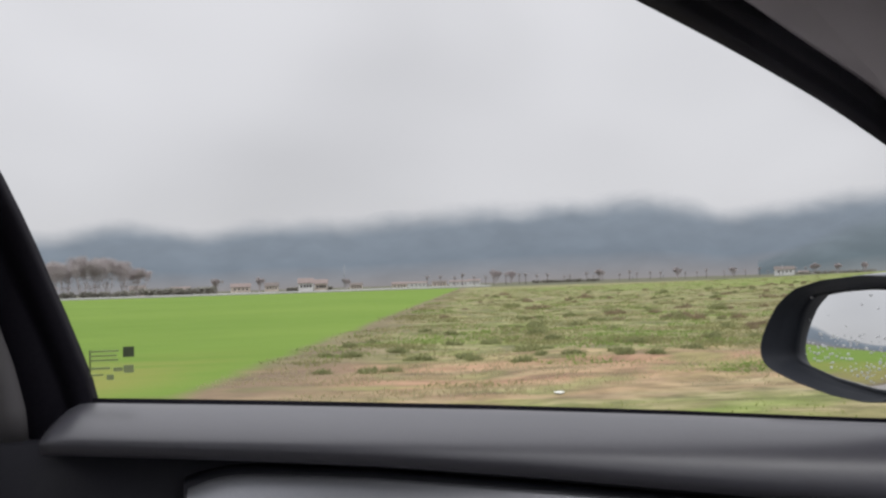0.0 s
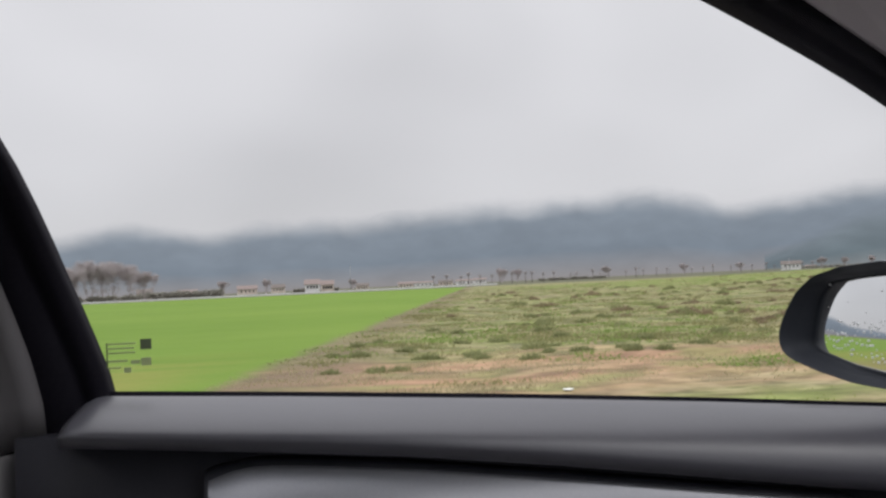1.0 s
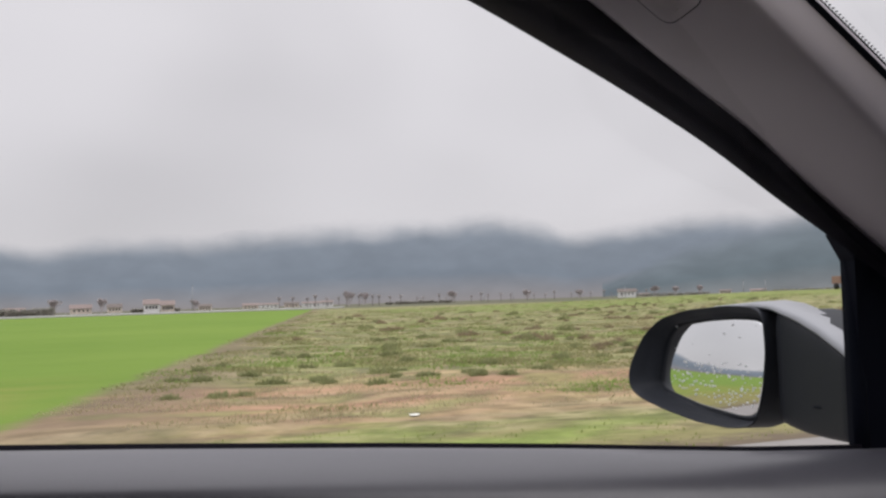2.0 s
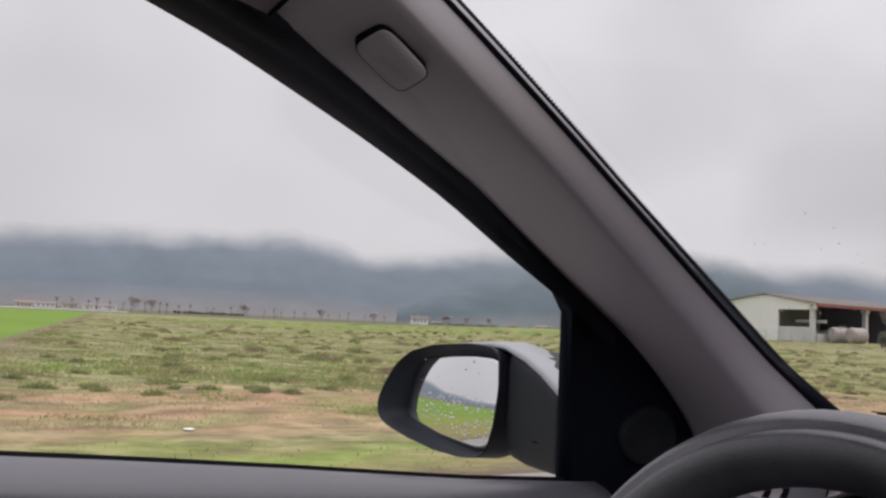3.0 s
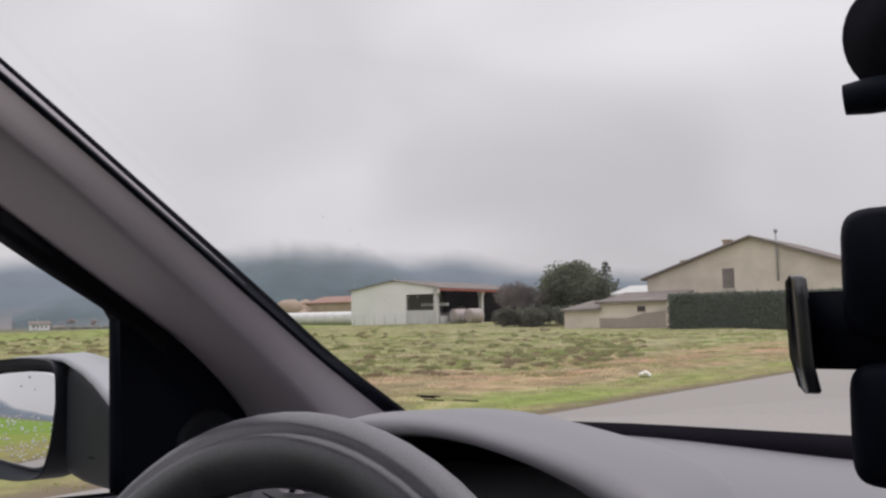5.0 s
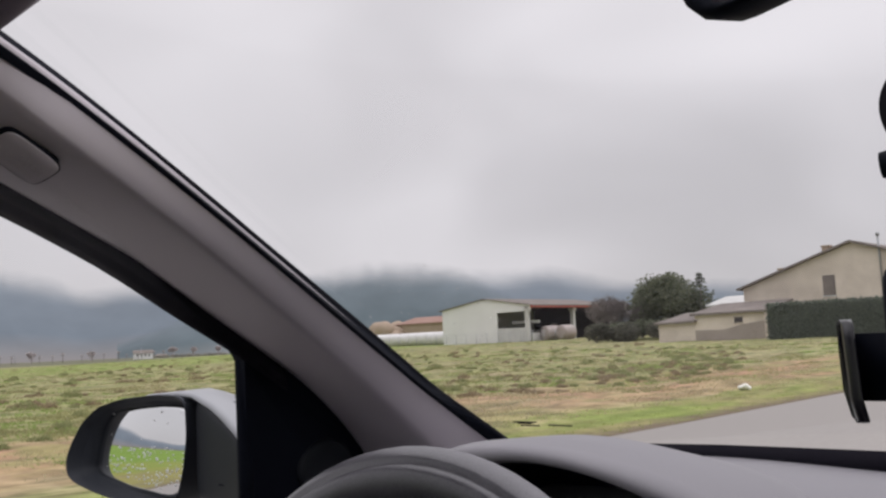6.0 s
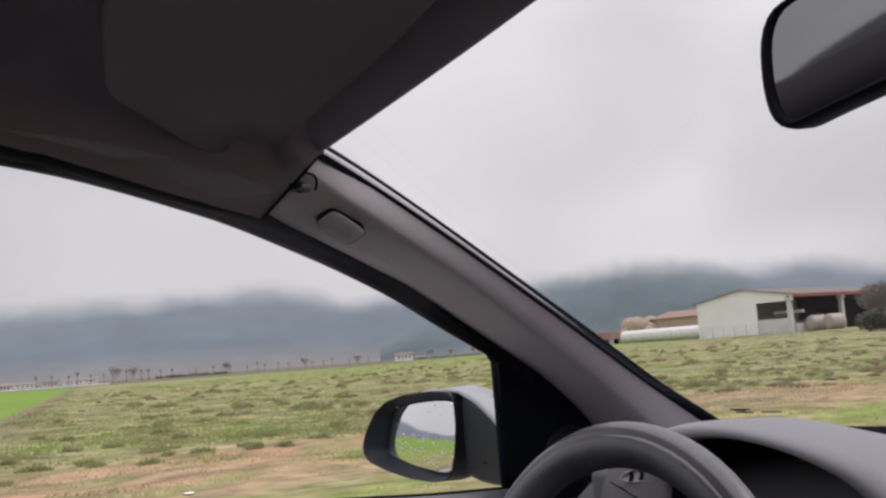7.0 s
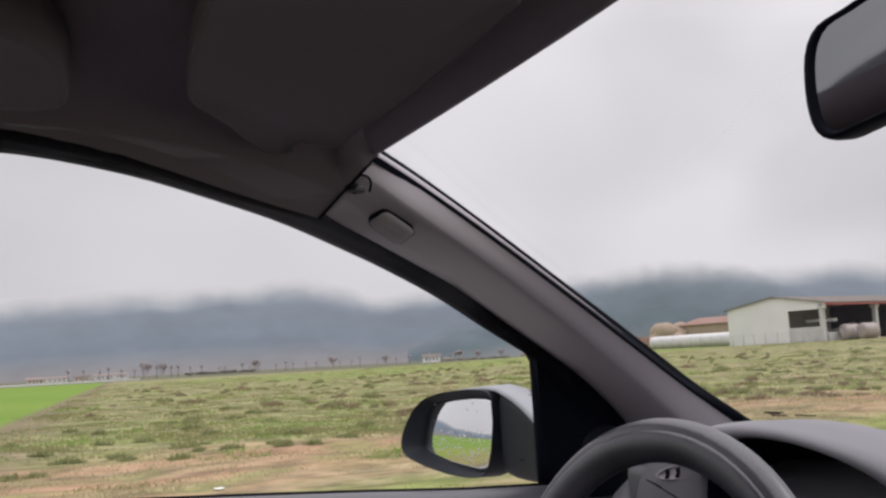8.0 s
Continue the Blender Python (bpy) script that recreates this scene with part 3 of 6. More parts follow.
def build_side(left):
    """Roof rail, pillars, door and glass of one side; the far side is the near one mirrored."""
    f = (lambda p: tuple(p)) if left else mirrored

    def put(loops):
        return [[f(p) for p in loop] for loop in loops]

    # windscreen pillar trim: rounded section between door and screen
    n = 40
    a, c = resample(PILLAR_DOOR, n), resample(PILLAR_SCREEN, n)
    c = c + np.linspace(0.60, 0.56, n)[:, None] * (resample(SCREEN_EDGE, n) - c)
    out = np.array([-0.035, 0.025, 0.035])
    inward = np.array([0.78, -0.46, -0.40]) + np.linspace(0, 1, n)[:, None] ** 1.5 * np.array([-0.06, -0.22, 0.33])
    loops = []
    for i in range(n):
        s = i / (n - 1)
        p, q = a[i], c[i]
        w = q - p
        bulge = (0.028 + 0.025 * s) * min(1.0, 0.45 + 5.5 * s)
        r = 0.74 - 0.20 * s
        sec = [p + out * 0.5, p]
        for t_, b_ in ((0.06 * r, 0.14), (0.35 * r, 0.50), (0.70 * r, 0.83), (0.92 * r, 1.00), (r, 1.03), (r + 0.10 * (1 - r), 0.98), (r + 0.35 * (1 - r), 0.74), (r + 0.65 * (1 - r), 0.42), (r + 0.90 * (1 - r), 0.12)):
            sec.append(p + w * t_ + inward[i] * bulge * b_)
        sec += [q, q + np.array([-0.012, 0.003, 0.008])]
        loops.append(sec)
    bm = bmesh.new()
    loft(bm, put(loops))
    part("windscreen_pillar", bm, TRIM, car, "grey brown textured plastic pillar trim")
    # black band between trim and glass
    d = resample(SCREEN_EDGE, n)
    bm = bmesh.new()
    loft(bm, put([[c[i] + 0.09 * (a[i] - c[i]) + 0.009 * inward[i], c[i] + (0.004, -0.004, -0.004), d[i] + (0.001, -0.001, -0.001), d[i] + (-0.004, 0.004, 0.004), c[i] + (-0.012, 0.006, 0.010)] for i in range(n)]))
    part("windscreen_seal", bm, DARK, car, "black edge band of the windscreen", False)
    # printed dots that fray the edge of the band
    bm = bmesh.new()
    e_ = resample(SCREEN_EDGE, 210)
    for i in range(209):
        tan = e_[i + 1] - e_[i]
        tan = tan / np.linalg.norm(tan)
        across = np.array([1.0, 0.06, 0.04])
        across = across - tan * across.dot(tan)
        across = across / np.linalg.norm(across)
        for r_, o_ in ((0.0019, 0.0010), (0.0011, 0.0042)):
            mid = e_[i] + across * o_ + tan * (0.0022 if o_ > 0.002 else 0.0)
            vs = [bm.verts.new(f(mid + tan * (r_ * math.cos(t_)) + across * (r_ * math.sin(t_)))) for t_ in np.linspace(0, 2 * math.pi, 8, endpoint=False)]
            bm.faces.new(vs)
    tagged(part("edge_dots", bm, RUBBER, car), "black printed dots along the windscreen edge", kind="stuff")
    # gap between pillar trim and headliner
    bm = bmesh.new()
    tube(bm, put([[(-0.344, 0.044, 1.3895), (-0.333, 0.053, 1.402), (-0.326, 0.063, 1.414), (-0.317, 0.076, 1.429), (-0.307, 0.092, 1.449)]])[0], 0.0016, 8)
    part("trim_gap", bm, DARK, car)
    # door seal along the roof rail
    a2, a1 = resample(RAIL, n), resample(OPENING, n)
    bm = bmesh.new()
    loops = []
    for i in range(n):
        p, q = a2[i], a1[i]
        w = q - p
        loops.append([p + (0.006, -0.004, 0.012), p, p + w * 0.25 + (0.004, -0.004, -0.004), p + w * 0.42 + (0.000, 0, 0.000), p + w * 0.55 + (0.004, -0.004, -0.004), p + w * 0.85 + (0.001, 0, 0), q,
                      q + (-0.010, 0.004, 0.012), p + (-0.02, 0.006, 0.03)])
    loft(bm, put(loops))
    part("door_frame", bm, RUBBER, car, "black rubber sealed door frame")
    # rear edge of the window opening and centre post
    bm = bmesh.new()
    loops = []
    for s in np.linspace(0, 1, 16):
        z = 1.05 + s * 0.38
        y0 = float(np.interp(z, (1.05, 1.119, 1.204, 1.291, 1.43), (-0.270, -0.282, -0.309, -0.332, -0.385)))
        x0 = side_x(z) - 0.002
        loops.append([(x0 - 0.02, y0 + 0.002, z), (x0 + 0.004, y0, z), (x0 + 0.007, y0 - 0.012, z), (x0 + 0.001, y0 - 0.016, z), (x0 + 0.008, y0 - 0.022, z), (x0 + 0.012, y0 - 0.034, z), (x0 + 0.010, y0 - 0.062, z), (x0 - 0.02, y0 - 0.064, z)])
    loft(bm, put(loops))
    part("window_post", bm, RUBBER, car, "black window frame post")
    for lo, hi, nm, lab in ((1.075, 1.44, "upper_post_trim", "grey plastic upper post trim"), (0.45, 1.073, "lower_post_trim", "grey plastic lower post trim")):
        bm = bmesh.new()
        loops = []
        for z in np.linspace(lo, hi, 12):
            lean = float(np.interp(z, (1.05, 1.119, 1.204, 1.291, 1.43), (-0.320, -0.325, -0.347, -0.373, -0.425)))
            x0 = side_x(z) + 0.006
            loops.append([(x0 - 0.04, lean, z), (x0 + 0.012, lean - 0.002, z), (x0 + 0.020, lean - 0.014, z), (x0 + 0.016, lean - 0.024, z), (x0 + 0.036, lean - 0.034, z), (x0 + 0.046, lean - 0.075, z),
                          (x0 + 0.044, lean - 0.13, z), (x0 + 0.02, lean - 0.18, z), (x0 - 0.04, lean - 0.18, z)])
        loft(bm, put(loops))
        part(nm, bm, POST, car, lab)
    # door: padded sill, recess, lower panel
    door = new("door")
    door.parent = car
    door["label"] = "grey vinyl door panel with padded window sill"
    ys = np.concatenate([np.linspace(-0.303, -0.280, 4), np.linspace(-0.26, 0.56, 31)])
    loops = []
    for k_, y in enumerate(ys):
        zs = sill_z(y)
        drop = float(np.interp(y, (-0.30, -0.19, -0.064, 0.066, 0.206, 0.335, 0.56), (0.022, 0.025, 0.029, 0.037, 0.047, 0.055, 0.065)))
        e = min(1.0, k_ / 3.0)
        tip = 0.012 * (1 - e) ** 2
        k = float(np.interp(y, (-0.3, 0.4), (0.002, 0.011)))
        roll = [(-0.625 + 0.055 * math.sin(q) ** 0.9, y, zs + 0.001 - tip - k * math.sin(q) - (drop - 0.001 - k - tip) * (1 - math.cos(q)) ** 0.9) for q in np.linspace(0.15, math.pi / 2, 9)]
        loops.append([(-0.662, y, zs - 0.02), (-0.645, y, zs - tip), (-0.632, y, zs + 0.002 - tip)] + roll + [(-0.574, y, zs - drop - 0.006), (-0.600, y, zs - drop - 0.010), (-0.66, y, zs - drop - 0.012)])
    bm = bmesh.new()
    loft(bm, put(loops))
    part("sill_pad", bm, SOFT, door, "dark grey padded vinyl window sill")
    loops = []
    for y in np.linspace(-0.34, 0.72, 12):
        zs = sill_z(y) - 0.075
        loops.append([(-0.665, y, zs + 0.05), (-0.606, y, zs + 0.05), (-0.606, y, zs - 0.02), (-0.600, y, zs - 0.14), (-0.560, y, zs - 0.20), (-0.555, y, zs - 0.26), (-0.600, y, zs - 0.30), (-0.61, y, 0.35), (-0.665, y, 0.35)])
    bm = bmesh.new()
    loft(bm, put(loops))
    part("lower_panel", bm, DOORPLASTIC, door, "black plastic lower door panel")
    # satin insert with a rounded rear end, turning upward towards the front, inside a fine dark groove
    def insert_loops(grow, depth):
        loops = []
        for y in [-0.205 + 0.036 * (1 - math.cos(q)) for q in np.linspace(0.04, 1.55, 14)] + list(np.linspace(-0.158, 0.292, 22)) + [0.298]:
            zt = float(np.interp(y, (-0.205, -0.147, -0.064, 0.068, 0.208, 0.30), (1.0615, 1.0575, 1.0485, 1.0295, 1.0075, 0.9935)))
            e = min(1.0, (y + 0.2055) / 0.046)
            h = 0.086 * math.sqrt(max(1 - (1 - e) ** 2, 0.0)) + 0.004
            zt -= 0.010 * (1 - e) ** 2
            tilt = float(np.interp(y, (-0.21, -0.05, 0.12, 0.30), (0.70, 0.48, 0.12, -0.08)))
            x = -0.579 - depth
            yy = y + (grow if y > 0.2 else -grow if y < -0.19 else 0)
            loops.append([(-0.616, yy, zt + grow), (x - 0.006, yy, zt + grow), (x, yy, zt - 0.003 + grow), (x + 0.30 * h * tilt, yy, zt - 0.30 * h), (x + 0.65 * h * tilt, yy, zt - 0.65 * h), (x + 0.95 * h * tilt, yy, zt - 0.95 * h - grow),
                          (x + 0.9 * h * tilt - 0.006, yy, zt - h - grow), (-0.616, yy, zt - h - grow)])
        return loops
    bm = bmesh.new()
    loft(bm, put(insert_loops(0.0, 0.0)))
    part("door_insert", bm, SATIN, door, "satin grey curved door insert")
    bm = bmesh.new()
    loft(bm, put(insert_loops(0.003, 0.005)))
    part("insert_groove", bm, DOORPLASTIC, door, "dark plastic bed of the door insert")
    # window channel strip along the sill
    bm = bmesh.new()
    loft(bm, put([[(-0.655, y, sill_z(y) - 0.006), (-0.655, y, sill_z(y) + 0.003), (-0.648, y, sill_z(y) + 0.004), (-0.645, y, sill_z(y) - 0.006)] for y in np.linspace(-0.31, 0.53, 14)]))
    part("window_channel", bm, RUBBER, door, "black rubber window channel")
    # triangle panel at the mirror foot, with its front bar and round loudspeaker
    tri = [(0.497, 1.236), (0.478, 1.262), (0.500, 1.286), (0.550, 1.272), (0.600, 1.234), (0.645, 1.192), (0.680, 1.150), (0.710, 1.10), (0.760, 1.05), (0.760, 0.90), (0.515, 0.90), (0.512, 1.056)]
    bm = bmesh.new()
    loft(bm, put([[(-0.662 + 0.10 * max(0, z - 1.06) + dx, y + 0.033, z - 0.004) for y, z in tri] for dx in (-0.02, 0.0)]))
    part("mirror_corner_panel", bm, DARK, door, "black triangular mirror corner panel", False)
    bm = bmesh.new()
    loft(bm, put([[(-0.690, y + 0.031, z), (-0.657, y, z), (-0.653, y + 0.008, z), (-0.656, y + 0.019, z), (-0.690, y + 0.050, z)] for z, y in ((1.030, 0.529), (1.10, 0.529), (1.17, 0.529), (1.26, 0.528))]))
    part("window_bar", bm, DARK, door, "black rubber window divider")
    bm = bmesh.new()
    ring = [(math.cos(t_), math.sin(t_)) for t_ in np.linspace(0, 2 * math.pi, 36, endpoint=False)]
    loft(bm, put([[(-0.662 + h, 0.658 + r * u_, 1.091 + r * 0.78 * v_) for u_, v_ in ring] for r, h in ((0.046, 0.0), (0.046, 0.010), (0.042, 0.015), (0.038, 0.015), (0.034, 0.011), (0.012, 0.013))]))
    part("tweeter", bm, FOOT, door, "round black loudspeaker cover")
    # glass
    rows = []
    for s in np.linspace(0, 1, 14):
        row = []
        for i in range(24):
            y = -0.34 + i / 23 * 0.86
            top = float(np.interp(y, [p[1] for p in OPENING], [p[2] for p in OPENING]))
            z = sill_z(y) - 0.01 + s * (max(top, 1.06) + 0.008 - sill_z(y) + 0.01)
            row.append((side_x(z) - 0.010, y, z))
        rows.append(row)
    bm = bmesh.new()
    loft(bm, put(rows), closed=False)
    pane = part("side_window", bm, GLASS, door, "clear side window glass")
    pane.visible_shadow = False
    return door, pane


left_door, left_pane = build_side(True)
build_side(False)

# printed safety mark low in the rear corner of the driver's glass: unreadable, so plain bars
for y0, z0, w_, h_ in ((-0.270, 1.1515, 0.011, 0.008), (-0.302, 1.156, 0.028, 0.0012), (-0.302, 1.1525, 0.026, 0.0012), (-0.302, 1.149, 0.027, 0.0012), (-0.302, 1.1425, 0.019, 0.0015),
                       (-0.280, 1.1405, 0.009, 0.003), (-0.270, 1.139, 0.010, 0.006), (-0.302, 1.1375, 0.012, 0.0012), (-0.287, 1.134, 0.007, 0.004), (-0.3035, 1.1375, 0.0012, 0.02)):
    bm = bmesh.new()
    y0, z0, w_ = -0.2485 + (y0 + 0.259) * 0.76, z0 - 0.0085, w_ * 0.76
    box(bm, (side_x(z0) - 0.0085, y0, z0), (side_x(z0) - 0.0078, y0 + w_, z0 + h_))
    part("glass_mark", bm, MARK if h_ > 0.007 else MARK_FAINT, left_door, "", False)


def build_roof():
    # headliner, from rail to rail
    ys = [0.096, 0.085, 0.070, 0.046, 0.0, -0.06, -0.13, -0.20, -0.27, -0.36, -0.46, -0.7, -1.1, -1.5, -1.9, -2.15]
    rail_y, rail_x, rail_z = [p[1] for p in RAIL], [p[0] for p in RAIL], [p[2] for p in RAIL]
    rows = []
    for y in ys:
        if y > 0.045:
            s = (y - 0.046) / 0.050
            xl, zl = -0.346 + 0.040 * s, 1.390 + 0.061 * s
        else:
            xl, zl = float(np.interp(y, rail_y, rail_x)), float(np.interp(y, rail_y, rail_z))
            if y < -0.5:
                xl, zl = -0.30, 1.42
        zc = 1.468 if y > 0.06 else 1.488
        row = []
        for s in np.linspace(0, 1, 33):
            b = 1 - abs(1 - 2 * s) ** 9
            row.append((xl + s * (2 * CX - 2 * xl), y - 0.058 * b * (y > 0.06), zl + (zc - zl) * b))
        rows.append(row)
    bm = bmesh.new()
    loft(bm, rows, closed=False)
    part("headliner", bm, LINER, car, "dark brown grey felt headliner")
    bm = bmesh.new()
    loft(bm, [[(x, y, z + 0.03) for x, y, z in row] for row in rows], closed=False)
    part("roof_panel", bm, PAINT, car, "grey painted roof")
    # sun visor folded against the roof
    vis = [(0.118, -0.032), (0.038, -0.017), (-0.040, -0.005), (-0.105, 0.004), (-0.172, 0.011), (-0.220, 0.0185), (-0.240, 0.0195), (-0.2495, 0.014), (-0.243, -0.004), (-0.236, -0.0185), (-0.250, -0.0205), (-0.272, -0.013),
           (-0.286, -0.013), (-0.290, -0.021), (-0.276, -0.041), (-0.240, -0.070), (-0.199, -0.100), (-0.160, -0.134), (-0.143, -0.1455), (-0.122, -0.154), (-0.102, -0.159), (-0.032, -0.177), (0.020, -0.186), (0.081, -0.196),
           (0.118, -0.200), (0.136, -0.185), (0.141, -0.090), (0.133, -0.046)]
    visor = new("sun_visor")
    visor.parent = car
    visor["label"] = "dark vinyl sun visor folded up"
    bm = bmesh.new()
    c = np.mean(np.array(vis), axis=0)
    loops = []
    for sc, z in ((0.985, 1.462), (1.0, 1.456), (1.0, 1.445), (0.995, 1.4405), (0.982, 1.4388), (0.970, 1.4400), (0.962, 1.4420), (0.5, 1.4415)):
        loops.append([(c[0] + (x - c[0]) * sc, c[1] + (y - c[1]) * sc, z + 0.0) for x, y in vis])
    loft(bm, loops)
    part("visor_board", bm, VISOR, visor)
    bm = bmesh.new()
    tube(bm, [(-0.240, -0.014, 1.449), (-0.262, 0.004, 1.452), (-0.278, 0.014, 1.458)], [0.006, 0.006, 0.007], 10)
    part("visor_pivot", bm, DARK, visor, "black visor pivot")
    # hook with a wire loop beside the pillar top
    hook = new("hook")
    hook.parent = car
    hook["label"] = "small black clip with a wire loop"
    bm = bmesh.new()
    tube(bm, [(-0.3330, 0.080, 1.4205), (-0.3400, 0.088, 1.4190), (-0.3440, 0.098, 1.4165)], [0.0055, 0.0065, 0.006], 12)
    part("clip_body", bm, DARK, hook)
    bm = bmesh.new()
    box(bm, (-0.3475, 0.084, 1.4120), (-0.3365, 0.106, 1.4190), 0.002)
    part("clip_tab", bm, CLIP, hook, "grey plastic tab")
    bm = bmesh.new()
    tube(bm, resample([(-0.333, 0.080, 1.418), (-0.328, 0.086, 1.4245), (-0.327, 0.096, 1.4285), (-0.329, 0.106, 1.427), (-0.335, 0.112, 1.4215), (-0.341, 0.112, 1.414)], 16), 0.0013, 8)
    part("wire_loop", bm, DARK, hook)
    hook.location = (0.0065, -0.0145, 0.0045)
    # moulded handle plate on the liner behind the visor
    bm = bmesh.new()
    out = [(-0.205, -0.38), (-0.212, -0.275), (-0.207, -0.243), (-0.196, -0.229), (-0.175, -0.226), (-0.134, -0.232), (-0.086, -0.244), (-0.052, -0.263), (-0.038, -0.284), (-0.032, -0.33), (-0.05, -0.38)]
    c = np.mean(np.array(out), axis=0)
    loft(bm, [[(c[0] + (x - c[0]) * sc, c[1] + (y - c[1]) * sc, z) for x, y in out] for sc, z in ((1.06, 1.470), (1.03, 1.446), (1.0, 1.440), (0.94, 1.438), (0.86, 1.4395), (0.5, 1.441))])
    part("handle_plate", bm, VISOR, car, "rounded dark plastic handle plate")


build_roof()


def build_badge():
    """The airbag plate on the pillar, raised in a shallow groove; its lettering is too small to read."""
    c = Vector((-0.3751, 0.1441, 1.3882))
    u = Vector((-0.330, 0.863, -0.370)).normalized()
    n_ = Vector((0.54, -0.16, -0.77))
    n_ = (n_ - n_.dot(u) * u).normalized()
    v = n_.cross(u)
    if v.z < 0:
        v = -v
    badge = new("airbag_plate")
    badge.parent = car
    badge["label"] = "rounded plastic airbag plate set in the pillar"
    out = []
    for t_ in np.linspace(0, 2 * math.pi, 40, endpoint=False):
        ct, st = math.cos(t_), math.sin(t_)
        out.append((0.0272 * math.copysign(abs(ct) ** 0.42, ct), 0.0142 * math.copysign(abs(st) ** 0.42, st)))
    for nm, mat, rings in (("groove", DARK, ((1.03, -0.006), (1.03, 0.0012), (0.99, 0.0010), (0.97, -0.006))), ("plate", TRIM, ((0.985, -0.006), (0.985, 0.0016), (0.95, 0.0026), (0.5, 0.0029)))):
        bm = bmesh.new()
        loft(bm, [[c + u * (a * s) + v * (b * s) + n_ * h for a, b in out] for s, h in rings])
        part(nm, bm, mat, badge)
    # faint raised word
    txt = bpy.data.curves.new("raised_word", "FONT")
    txt.body, txt.size, txt.extrude, txt.align_x, txt.align_y = "AIRBAG", 0.0085, 0.0003, "CENTER", "CENTER"
    txt.materials.append(TRIM)
    word = new("raised_word", txt)
    word.parent = badge
    ud = u if u.cross(v).dot(n_) > 0 else -u
    word.matrix_basis = Matrix.Translation(c + u * 0.005 - v * 0.001 + n_ * 0.0030) @ Matrix((ud, v, n_)).transposed().to_4x4()


build_badge()


def build_windscreen():
    n = 24
    d = resample(SCREEN_EDGE, n)
    rows = []
    for s in np.linspace(0, 1, 25):
        row = []
        for i in range(n):
            a, b = d[i], np.array(mirrored(d[i]))
            bow = 1 - (2 * s - 1) ** 2
            row.append(a + (b - a) * s + np.array([0, 0.05 * bow, 0.036 * bow]))
        rows.append([row[0] + (row[0] - row[1]) * 2.2] + row)
    bm = bmesh.new()
    loft(bm, rows, closed=False)
    ws = part("windscreen", bm, SCREEN, car, "raked clear windscreen with a few raindrops")
    ws.visible_shadow = False
    # dark header strip behind the glass edge
    bm = bmesh.new()
    loops = []
    for s in np.linspace(0, 1, 25):
        x = -0.306 + s * (2 * CX + 0.612)
        y, z = 0.032 + 0.065 * (abs(x - CX) / 0.476) ** 0.85, 1.453
        loops.append([(x, y, z), (x, y - 0.010, z - 0.003), (x, y - 0.05, z + 0.012), (x, y - 0.05, z + 0.05), (x, y + 0.03, z + 0.03)])
    loft(bm, loops)
    part("windscreen_header", bm, LINER, car, "dark header over the windscreen")
    # rain specks on the outside of the screen
    rng = random.Random(5)
    bm = bmesh.new()
    for _ in range(46):
        s, i = rng.uniform(0.010, 0.12), rng.uniform(11.5, 16.0)
        a = d[int(i)] + (d[int(i) + 1] - d[int(i)]) * (i % 1)
        b = np.array(mirrored(a))
        bow = 1 - (2 * s - 1) ** 2
        p = a + (b - a) * s + np.array([0, 0.05 * bow + 0.0015, 0.036 * bow + 0.003])
        r = rng.uniform(0.0004, 0.0011)
        m = Matrix.Translation(p) @ Euler((radians(-25), 0, 0)).to_matrix().to_4x4() @ Matrix.Diagonal((r, r * 1.3, r * 0.5, 1))
        bmesh.ops.create_icosphere(bm, subdivisions=1, radius=1, matrix=m)
    drops = part("raindrops", bm, CLEAR_DROP, car)
    tagged(drops, "fine raindrops on the windscreen", kind="stuff")
    # small printed inspection label at the foot of the screen: plain bars
    for x0, y0, z0, w_ in ((-0.482, 0.836, 1.135, 0.036), (-0.478, 0.840, 1.133, 0.022), (-0.432, 0.844, 1.131, 0.036), (-0.476, 0.843, 1.130, 0.030)):
        bm = bmesh.new()
        box(bm, (x0, y0, z0), (x0 + w_, y0 + 0.0016, z0 + 0.0016))
        part("screen_mark", bm, DARK, car, "", False)


build_windscreen()


